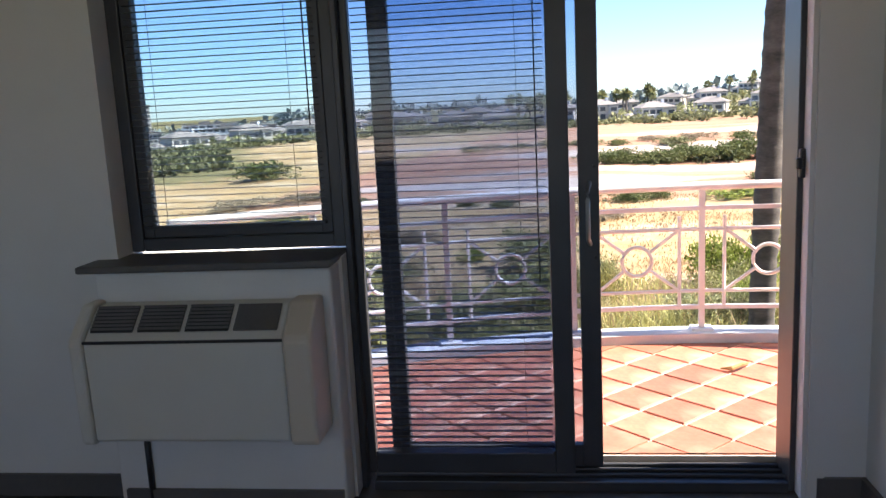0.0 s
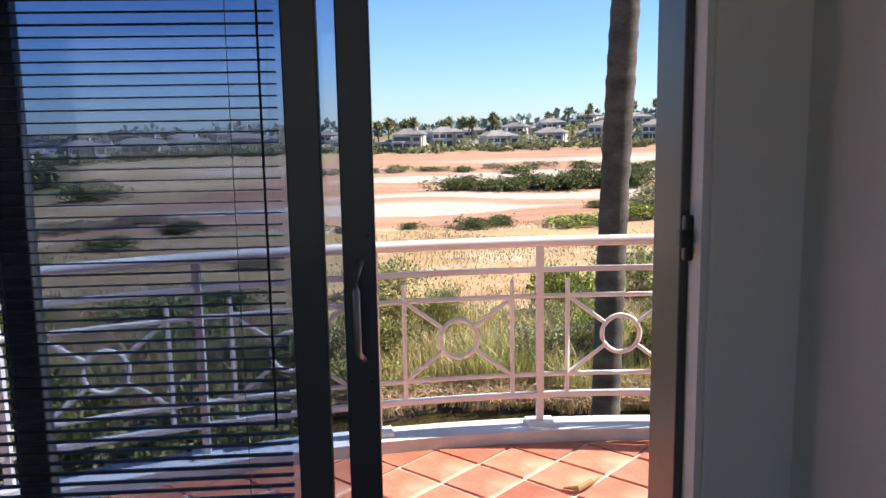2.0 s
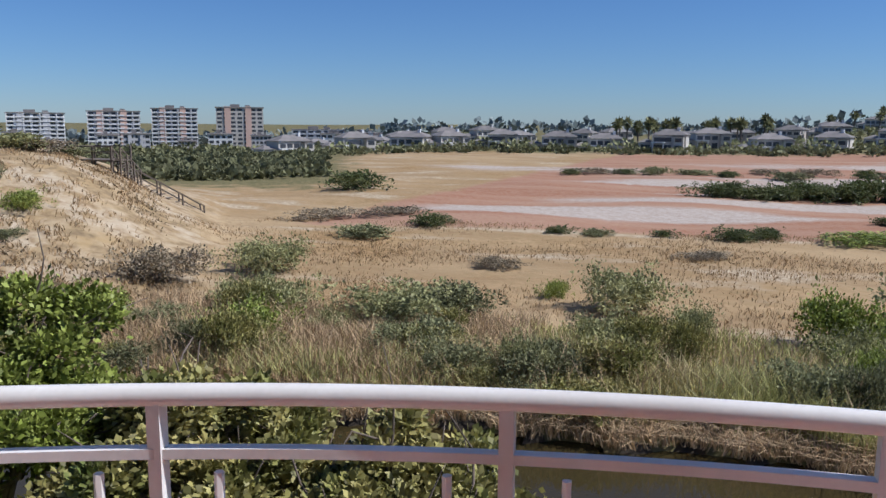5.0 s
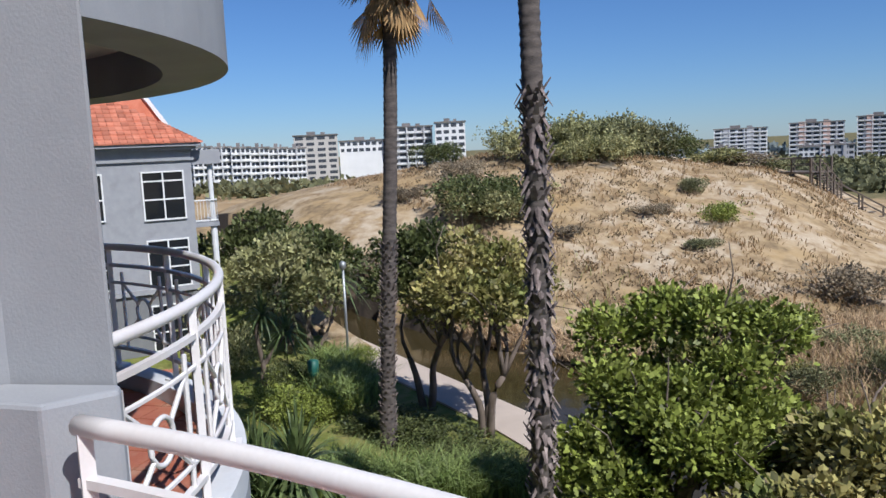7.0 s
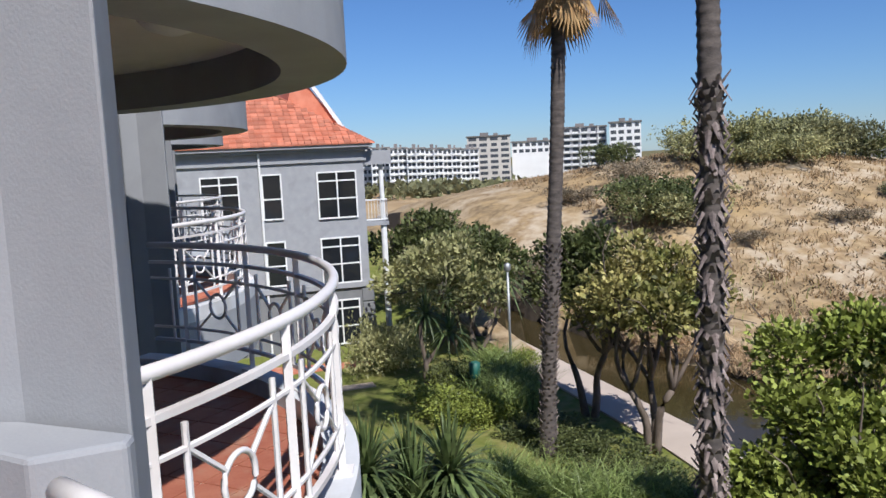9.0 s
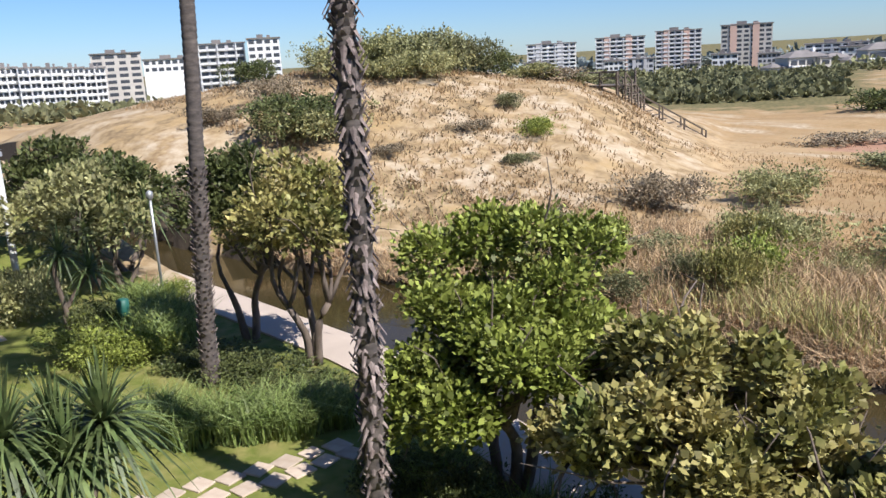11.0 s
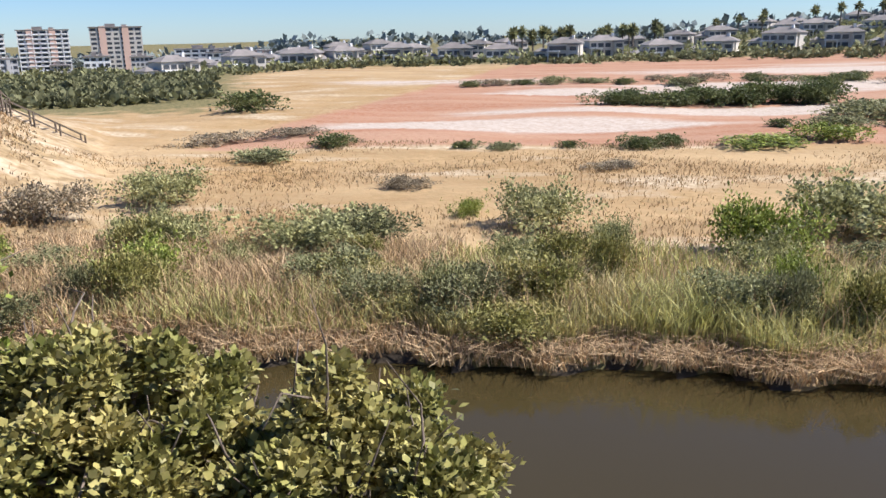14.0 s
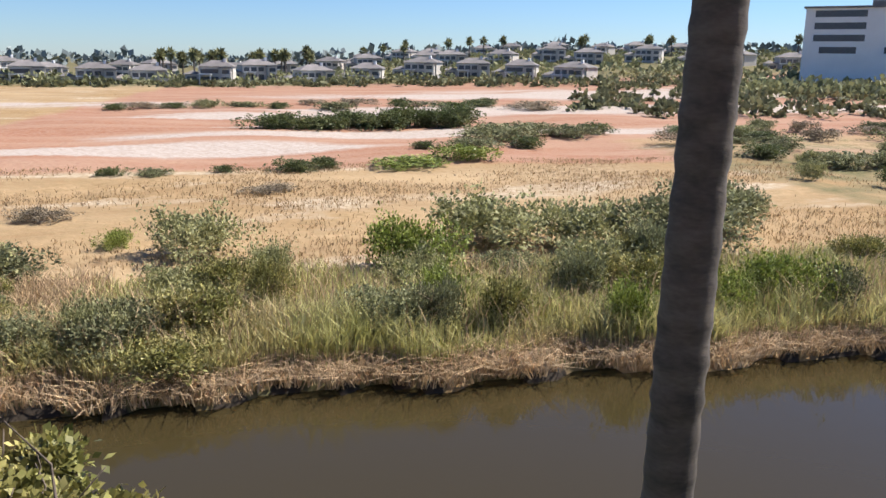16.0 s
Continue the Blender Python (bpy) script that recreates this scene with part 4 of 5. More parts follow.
SHRUBS_FAR = [shrub_mesh(60 + i, 3000, 0.115, m) for i, m in enumerate((LEAF_OLIVE, LEAF_D, LEAF_FAR, LEAF, TWIG, LEAF_Y))]


def shrub(x, y, w, h, kind, label, group="shrubs on the veld"):
    z = float(ground_z(x, y))
    root = tagged(base_at("shrub", x, y, z - 0.08, (x * 37 + y * 53) % 360), label, "shrub", group)
    ob = new("foliage", (SHRUBS if y < 48 else SHRUBS_FAR)[kind])
    ob.scale = (w / 1.9, w / 1.9, h / (1.05 if y < 48 else 1.35))
    ob.parent = root
    return root


def boots(s, p, r, g, rows, z0, z1, drop=0.0):
    """Cut frond bases standing off a palm trunk."""
    for i in range(rows):
        z = z0 + (z1 - z0) * (i + g.random() * 0.6) / rows
        for j in range(7):
            a = j * 0.8976 + i * 2.2 + g.normal(0, 0.15)
            L, w = g.uniform(0.07, 0.15) * (1 + drop * g.random() * 1.6), 0.055
            c, q = math.cos(a), math.sin(a)
            ax, ay = p(z)
            b = (ax + c * r * 0.93, ay + q * r * 0.93)
            t = (ax + c * (r + L * 0.6), ay + q * (r + L * 0.6))
            zt = z + (L * (0.9 if g.random() > drop else -1.0))
            s.add([(b[0] - q * w, b[1] + c * w, z), (b[0] + q * w, b[1] - c * w, z), (t[0] + q * w * 0.4, t[1] - c * w * 0.4, zt), (t[0] - q * w * 0.4, t[1] + c * w * 0.4, zt), (b[0], b[1], z + 0.05), (t[0], t[1], zt + 0.025)],
                  [(0, 1, 2, 3), (0, 3, 5, 4), (1, 4, 5, 2), (2, 5, 3), (0, 4, 1)])


def palm(x, y, top, r, lean, seed, label, shag=(0, 0), crown_z=None, long_boots=0.0, spread=1.0):
    g = np.random.default_rng(seed)
    z0 = float(ground_z(x, y)) - 0.1 if not (near_bank(x) < y < far_bank(x)) else GZ
    root = tagged(base_at("palm_tree", x, y, 0), label, "palm tree", "palms before the block")
    p = lambda z: (lean[0] * z + 0.05 * math.sin(z * 0.5 + seed), lean[1] * z + 0.04 * math.sin(z * 0.4))
    s = Solid()
    zs = np.arange(z0, top, 0.055)
    pts, rad = [], []
    for i, z in enumerate(zs):
        pts.append((*p(z), z))
        rad.append(r * (1.25 - 0.25 * min(1, (z - z0) / 2)) * (1 - 0.12 * (z - z0) / (top - z0)) * (1 + 0.06 * ((i % 3) == 0) + g.normal(0, 0.018)))
    s.tube(pts, rad, 14)
    s.put("trunk", PALM_BARK, root, True)
    if shag[1] > shag[0]:
        b = Solid()
        boots(b, p, r, g, int((shag[1] - shag[0]) / 0.105), shag[0], shag[1], long_boots)
        tagged(b.put("frond_base", BOOT, root), kind="stuff")
    c = crown_z or top
    px, py = p(c)
    live, dead = [], []
    for i in range(46):
        a, e = i * 2.399 + g.normal(0, 0.3), radians(70 - 155 * i / 46 + g.normal(0, 9))
        L = g.uniform(0.85, 1.45) * spread
        d = np.array([math.cos(a) * math.cos(e), math.sin(a) * math.cos(e), math.sin(e)])
        hub = np.array([px, py, c]) + d * L * 0.75 + np.array([0, 0, -0.25 * (i / 46)])
        side = unit(np.cross(d, [0, 0, 1]) + 1e-6)
        upv = np.cross(side, d)
        bucket = live if e > radians(-25) else dead
        base = np.array([px, py, c])
        w = 0.012
        bucket.append([base - side * w, base + side * w, hub + side * w, hub - side * w])
        for j in range(15):
            q = radians(-85 + 170 * j / 14)
            dd = unit(d * math.cos(q) + side * math.sin(q) + np.array([0, 0, -0.35 if bucket is live else -0.9]))
            tip = hub + dd * L * (0.75 - 0.2 * abs(q))
            ww = np.cross(dd, upv) * 0.035
            m_ = hub + dd * L * 0.35
            bucket.append([hub, m_ + ww, tip, m_ - ww])
    for k in range(320):
        a = g.uniform(0, 6.28)
        rr = r * g.uniform(1.0, 1.9)
        b = np.array([px + math.cos(a) * rr, py + math.sin(a) * rr, c - g.uniform(0.0, 0.5)])
        d = np.array([math.cos(a) * 0.25, math.sin(a) * 0.25, -1.0]) * g.uniform(0.4, 1.25) * spread
        w = np.array([-math.sin(a), math.cos(a), 0]) * 0.06
        dead.append([b, b + d * 0.5 + w, b + d, b + d * 0.5 - w])
    for nm, arr, mt in (("fronds", live, FROND), ("dead_fronds", dead, DEAD)):
        ob = new(nm, quads(nm, np.array(arr), mt))
        ob.parent = root
    return root


palm(-20.0, 9.95, 6.4, 0.19, (0.026, 0.042), 1, "tall fan palm with shaggy lower trunk on the lawn", (GZ, -0.8), spread=1.3)
palm(-11.5, 8.45, 11.0, 0.18, (-0.012, 0.006), 2, "tall fan palm with peeling frond bases on its trunk", (GZ, 2.45), long_boots=0.5, spread=1.2)
palm(1.05, 4.1, 9.8, 0.11, (0.046, 0.0), 4, "tall bare-trunked palm close to the balcony", (GZ, -1.5))


def rosette_plant(x, y, heads, seed, label, leaf=1.1, count=70):
    """Dracaena-like plant: bare stems with heads of arching strap leaves. heads: (dx, dy, dz)."""
    g = np.random.default_rng(seed)
    z = float(ground_z(x, y))
    root = tagged(base_at("dracaena", x, y, z), label, "plant", "spiky plants in the garden")
    st, arr = Solid(), []
    for hx, hy, hz in heads:
        limb(st, (0, 0, -0.05), (hx, hy, hz), 0.09, 0.06, g, 0.06)
        for i in range(count):
            a, e = i * 2.399, radians(85 - 105 * (i / count))
            L = leaf * g.uniform(0.75, 1.1)
            d = np.array([math.cos(a) * math.cos(e), math.sin(a) * math.cos(e), math.sin(e)])
            sd = np.array([-math.sin(a), math.cos(a), 0]) * 0.042
            p0 = np.array([hx, hy, hz]) + d * 0.03
            prev, n = p0, 5
            for k in range(1, n + 1):
                u = k / n
                cur = p0 + d * L * u + np.array([0, 0, -0.75 * L * u * u * math.cos(e)])
                w0, w1 = (1 - ((k - 1) / n) ** 2), max(0.05, 1 - u * u)
                arr.append([prev - sd * w0, prev + sd * w0, cur + sd * w1, cur - sd * w1])
                prev = cur
    st.put("stem", BARK, root, True)
    ob = new("leaves", quads("leaves", np.array(arr), DRACAENA))
    ob.parent = root
    return root


rosette_plant(-13.6, 3.9, [(0, -0.4, 2.9), (0.3, 0.9, 2.8), (-0.6, -1.0, 2.3), (0.4, 0.3, 2.4), (-0.4, 0.4, 2.6)], 31, "large spiky dracaena with drooping strap leaves on the lawn", 1.3, 150)
rosette_plant(-12.6, 2.9, [(0, 0, 0.7), (0.5, 0.6, 0.5)], 32, "low spiky dracaena at the lawn's edge", 1.0, 70)
rosette_plant(-31.0, 11.6, [(0, 0, 3.0), (0.2, 1.2, 2.9), (-0.3, -1.0, 2.4)], 33, "tall spiky dracaena near the path", 1.4, 80)
rosette_plant(-27.5, 8.6, [(0, 0, 2.6), (0.3, 0.7, 2.0)], 34, "thin spiky dracaena among the shrubs", 1.1, 60)


def blades(name, pts, height, m, g, lean=0.35, width=0.02, label="", category="grass", group=""):
    """Upright tapering blades, bent once, at (n, 3) places."""
    k = len(pts)
    a = g.uniform(0, 2 * math.pi, k)
    side = np.stack([np.cos(a), np.sin(a), np.zeros(k)], 1)
    b = g.uniform(0, 2 * math.pi, k)
    ln = g.uniform(0.1, 1.0, (k, 1)) * lean
    tilt = np.stack([np.cos(b), np.sin(b), np.zeros(k)], 1) * ln
    H = np.asarray(height).reshape(-1, 1) * g.uniform(0.6, 1.2, (k, 1))
    up = np.array([0, 0, 1.0])
    w = width * g.uniform(0.6, 1.4, (k, 1))
    mid = pts + (up + tilt * 0.5) * H * 0.55
    tip = pts + (up * 0.95 + tilt * 1.5) * H
    v = np.concatenate([np.stack([pts - side * w, pts + side * w, mid + side * w * 0.8, mid - side * w * 0.8], 1), np.stack([mid - side * w * 0.8, mid + side * w * 0.8, tip + side * w * 0.1, tip - side * w * 0.1], 1)])
    return tagged(new(name, quads(name, v, m)), label, category, group, "stuff")


def scatter(g, n, x0, x1, y0, y1, clump=0, spread=0.3):
    if clump:
        cx, cy = g.uniform(x0, x1, n // clump), g.uniform(y0, y1, n // clump)
        x, y = np.repeat(cx, clump) + g.normal(0, spread, n // clump * clump), np.repeat(cy, clump) + g.normal(0, spread, n // clump * clump)
    else:
        x, y = g.uniform(x0, x1, n), g.uniform(y0, y1, n)
    return x, y


g = np.random.default_rng(91)
# green reeds, thick by the bank and thinning into the veld
x, u = g.uniform(-34, 46, 52000), g.random(52000) ** 1.5
y = far_bank(x) + 0.9 + u * 8.5
keep = g.random(len(x)) < 0.03 + 0.97 * smooth(-20, -4, x)
x, y, u = x[keep], y[keep], u[keep]
hh = (1.35 - 0.7 * u) * (0.75 + 0.3 * np.sin(x * 0.7) * np.sin(y * 0.9 + x * 0.2)) * (0.8 + 0.2 * smooth(-12, 4, x))
blades("reeds", np.stack([x, y, ground_z(x, y)], 1), hh, REED, g, 0.45, 0.022, "dense green and yellow reeds along the canal bank", "reeds")
x, u = g.uniform(-16, 44, 5200), g.random(5200)
y = far_bank(x) + 1.2 + u * 7.0
blades("reed_heads", np.stack([x, y, ground_z(x, y)], 1), 1.35 - 0.5 * u + 0.25 * np.sin(x * 0.8) * np.sin(y), STRAW, g, 0.5, 0.016, "pale dry reed stalks standing over the green reeds", "reeds")
x = g.uniform(-34, 40, 16000)
y = far_bank(x) + g.uniform(0.0, 1.3, len(x))
blades("dry_reeds", np.stack([x, y, ground_z(x, y) - 0.05], 1), 0.6, STRAW, g, 1.6, 0.02, "dry straw-coloured reeds hanging over the bank", "reeds")
x, y = scatter(g, 15000, -20, -4, 20, 30, 8, 0.35)
k = y > far_bank(x) + 0.5
x, y = x[k], y[k]
blades("dry_grass", np.stack([x, y, ground_z(x, y)], 1), 0.75, STRAW, g, 0.6, 0.018, "tall dry grass behind the canal trees", "grass")
x, y = scatter(g, 60000, -30, 42, 28, 60, 6, 0.3)
k = (np.sin(x * 0.31 + np.sin(y * 0.5)) + np.sin(y * 0.43 + 0.6 * np.sin(x * 0.27)) + g.normal(0, 0.7, len(x)) > 0.1) & (np.degrees(np.arctan2(x - EYE0[0], y - EYE0[1])) > -36)
x, y = x[k], y[k]
blades("veld_grass", np.stack([x, y, ground_z(x, y)], 1), 0.22, GRASS, g, 0.9, 0.02, "short golden veld grass", "grass")


def clump(x, y, w, h, n, seed, label):
    gg = np.random.default_rng(seed)
    a, q = gg.uniform(0, 6.28, n), np.sqrt(gg.random(n)) * w
    px, py = x + q * np.cos(a), y + q * np.sin(a)
    return blades("strap_leaf_plants", np.stack([px, py, ground_z(px, py)], 1), h, STRAP, gg, 0.9, 0.022, label, "plants", "clumps in the garden")


for i, (x, y, w, h) in enumerate([(-24.3, 10.2, 1.2, 1.1), (-25.8, 10.9, 1.0, 1.0), (-17.6, 8.0, 0.8, 0.9), (-16.9, 8.9, 0.8, 0.85), (-16.3, 9.8, 0.8, 0.8), (-15.9, 10.7, 0.7, 0.7), (-18.4, 7.3, 0.7, 0.9), (-12.2, 10.3, 0.6, 0.7), (-9.4, 10.2, 0.6, 0.7), (-28.5, 11.4, 0.9, 0.9)]):
    clump(x, y, w, h, 700, 200 + i, "clump of green strap-leaved plants in the garden bed")
for x, y, w, h, k in [(-25.0, 8.2, 2.6, 1.1, 3), (-23.4, 8.6, 1.8, 0.9, 3), (-30.5, 8.0, 2.6, 2.2, 0), (-20.0, 10.6, 2.2, 0.7, 1), (-17.8, 10.7, 2.2, 0.7, 1), (-21.5, 10.2, 2.0, 0.7, 1), (-26.8, 9.3, 1.8, 1.2, 1), (-33.5, 8.2, 1.2, 0.8, 3), (-10.9, 9.9, 1.4, 0.9, 1), (-8.8, 10.6, 1.6, 0.8, 1), (-12.6, 9.5, 1.3, 0.8, 1), (-28.6, 12.0, 1.6, 0.9, 3)]:
    shrub(x, y, w, h, k, "leafy green shrub in the garden bed", "garden shrubs")

# veld bushes: (x, y, width, height, kind)
for x, y, w, h, k in [(-21.8, 33.0, 3.4, 1.8, 4), (-18.9, 37.5, 3.8, 1.9, 0), (-15.8, 58.5, 3.2, 1.2, 1), (-18.6, 51.5, 3.6, 1.2, 2), (-32.3, 87.3, 6.6, 2.9, 1), (-31.6, 35.5, 2.0, 1.2, 3), (-35.5, 37.5, 1.6, 1.0, 2), (-14.3, 29.5, 2.6, 1.6, 0), (-9.5, 29.0, 4.2, 1.8, 0), (-7.4, 30.4, 3.4, 1.4, 2), (-0.9, 34.0, 3.4, 2.0, 0), (-4.2, 35.5, 1.2, 0.9, 3),
                      (6.8, 29.5, 2.8, 2.2, 3), (10.8, 33.0, 4.6, 2.3, 0), (14.2, 31.5, 4.2, 2.2, 0), (17.5, 30.0, 4.6, 2.3, 2), (21.5, 33.0, 5.0, 2.4, 2), (13.2, 41.5, 1.2, 0.8, 3), (-6.2, 57.2, 1.6, 0.8, 1), (-3.6, 57.2, 2.2, 0.7, 2), (1.0, 58.0, 1.5, 0.8, 1), (5.4, 57.5, 2.8, 1.2, 1), (7.6, 58.5, 2.2, 1.2, 1), (13.6, 58.0, 5.2, 0.9, 3), (18.4, 60.0, 3.6, 1.6, 3), (17.5, 67.0, 2.0, 1.0, 1),
                      (21.5, 68.0, 4.0, 1.2, 2), (27.0, 76.0, 7.0, 2.0, 2), (31.5, 78.0, 6.0, 1.8, 2), (27.2, 69.0, 3.2, 1.5, 1), (35.5, 77.0, 5.0, 1.6, 2), (39.5, 80.0, 4.0, 1.6, 1), (-8.0, 43.0, 2.4, 0.7, 4), (3.0, 47.0, 2.6, 0.5, 4), (-26.0, 63.0, 4.5, 1.2, 4), (-21.0, 66.0, 4.0, 1.0, 4)]:
    shrub(x, y, w, h, k, ("grey-olive veld bush", "dark green veld bush", "dull green veld bush", "fresh green veld bush", "brown dry veld bush")[k] + " on dry golden grass")
g = np.random.default_rng(92)
for i in range(11):   # the long dark thicket on the sand
    u = i / 10
    shrub(6.5 + 22.0 * u, 91.5 + 1.2 * math.sin(i * 1.9), 4.6, 1.9 + 1.1 * smooth(0.2, 0.8, u) + 0.4 * math.sin(i * 2.1), 1, "dark green wind-cut thicket on white sand", "long thicket")
for i in range(60):   # scrub to the east
    x, y = g.uniform(24, 75), g.uniform(28, 84)
    if x > 0.55 * y + 4:
        shrub(x, y, g.uniform(1.6, 4.4), g.uniform(0.8, 1.8), int(g.choice([0, 1, 2, 2, 4])), "low scrub bush on sandy ground", "eastern scrub")
for i in range(16):   # far scrub line on the sand
    shrub(-12 + i * 4.5 + g.normal(0, 1), 128 + g.normal(0, 5), g.uniform(3, 6), g.uniform(1.0, 1.9), int(g.choice([1, 2, 4])), "low dark bush on pale sand", "far scrub")
for a_, r_, w, h, k in [(-60.9, 58, 3.2, 2.0, 1), (-58.3, 46, 5.0, 3.6, 1), (-56.3, 45, 4.5, 3.2, 0), (-59.5, 51, 3.0, 2.0, 4), (-55.0, 56, 4.6, 3.4, 0), (-53.0, 57, 5.2, 4.0, 0), (-50.8, 58, 5.6, 4.2, 0), (-48.6, 59, 5.6, 4.2, 2), (-46.6, 60, 4.8, 4.0, 2), (-44.6, 62, 3.6, 3.0, 1), (-51.5, 54, 4.0, 2.6, 0), (-48.9, 55, 4.0, 2.4, 0), (-42.0, 63, 3.6, 1.8, 0), (-40.6, 63, 3.0, 1.4, 4), (-38.6, 64, 2.6, 1.2, 2), (-63.5, 50, 2.6, 1.2, 4), (-71.0, 47, 2.8, 1.0, 4), (-66.0, 42, 2.4, 0.9, 4), (-74.0, 48, 3.0, 1.3, 2), (-62.0, 44, 2.2, 0.8, 4), (-52.0, 43, 2.0, 0.6, 4), (-46.0, 46, 2.2, 0.7, 4), (-43.0, 42, 1.8, 0.6, 2)]:
    a_ = radians(a_)
    h = h * (0.68 if h > 2.5 else 0.9)
    shrub(EYE0[0] + r_ * math.sin(a_), EYE0[1] + r_ * math.cos(a_), w, h, k, "bush growing on the sandy dune", "dune bushes")
g = np.random.default_rng(94)
for i in range(70):   # leafy clumps among the reeds
    x = g.uniform(-22, 34)
    y = float(far_bank(x)) + 1.4 + 7.5 * g.random() ** 1.3
    shrub(x, y, g.uniform(1.0, 2.6), g.uniform(0.8, 1.9), int(g.choice([0, 0, 2, 2, 5, 5, 3])), "leafy green growth among the bank reeds", "bank growth")
g = np.random.default_rng(95)
aa, rr_ = np.radians(g.uniform(-80, -33, 900)), g.uniform(31, 62, 900)
x = np.repeat(EYE0[0] + rr_ * np.sin(aa), 14) + g.normal(0, 0.35, 12600)
y = np.repeat(EYE0[1] + rr_ * np.cos(aa), 14) + g.normal(0, 0.35, 12600)
k = y > 23
x, y = x[k], y[k]
blades("dune_tufts", np.stack([x, y, ground_z(x, y)], 1), 0.3, GRASS, g, 1.0, 0.03, "tufts of dry grass on the sandy dune", "grass")
aa, rr_ = np.radians(g.uniform(-84, -33, 1500)), g.uniform(29, 64, 1500)
x = np.repeat(EYE0[0] + rr_ * np.sin(aa), 12) + g.normal(0, 0.3, 18000)
y = np.repeat(EYE0[1] + rr_ * np.cos(aa), 12) + g.normal(0, 0.3, 18000)
k = (y > 23) & (np.sin(x * 0.23 + 1.3 * np.sin(y * 0.31)) + np.sin(y * 0.37 + x * 0.11) > -0.5)
x, y = x[k], y[k]
blades("dune_brush", np.stack([x, y, ground_z(x, y)], 1), 0.16, BRUSH, g, 1.8, 0.04, "low brown dry brush on the dune slopes", "brush")
# distant belts of scrub and trees, too many to count
g = np.random.default_rng(93)


def belt(name, n, az0, az1, r0, r1, h, m, label, size=1.3):
    a, r = np.radians(g.uniform(az0, az1, n)), g.uniform(r0, r1, n)
    x, y = EYE0[0] + r * np.sin(a), EYE0[1] + r * np.cos(a)
    base = np.stack([x, y, ground_z(x, y)], 1)
    hump = h * (0.55 + 0.45 * np.sin(a * 90) * np.sin(r * 0.21)) * g.uniform(0.6, 1.3, n)
    k = 26
    c = np.repeat(base, k, 0)
    d = unit(g.normal(0, 1, (n * k, 3)))
    d[:, 2] = np.abs(d[:, 2])
    hh_ = np.repeat(hump, k)[:, None]
    c = c + d * hh_ * np.array([1.3, 1.3, 1.0])
    return tagged(new(name, quads(name, leaves(c, d, size, g, narrow=0.8), m)), label, "trees", "", "stuff")


belt("far_scrub", 800, -42, -22, 110, 215, 0.8, LEAF_FAR, "belt of dark green scrub below the towers", 1.0)
belt("town_trees", 620, -46, -8, 250, 520, 2.4, LEAF_FAR, "dark trees among the far town's roofs", 1.6)
# The horizon belt is an added backdrop that hides bare far ground.
belt("horizon_trees", 520, -86, 62, 540, 660, 8.5, PAINTED_HAZE_LEAF, "added grey-green tree line with painted haze beyond the far town", 5.0)
belt("office_trees", 260, 34, 58, 190, 232, 3.2, LEAF_FAR, "green trees before the office building", 1.4)
belt("far_trees", 420, -25, 45, 210, 238, 1.3, LEAF_FAR, "low hedge of trees before the houses", 1.1)
belt("garden_trees", 150, -24, 40, 228, 262, 3.0, LEAF_FAR, "garden trees between the far houses", 1.2)
belt("hill_trees", 420, 4, 52, 240, 420, 2.6, LEAF_FAR, "trees between the houses on the rise", 1.6)
belt("east_bushes", 260, 26, 60, 120, 230, 1.6, LEAF_FAR, "green bushes on the eastern rise", 1.1)
belt("crescent_trees", 160, -82, -66, 150, 240, 2.5, LEAF_FAR, "green trees before the crescent block", 1.4)

# ---- far buildings ----


def polar(a, r):
    return EYE0[0] + r * math.sin(radians(a)), EYE0[1] + r * math.cos(radians(a))


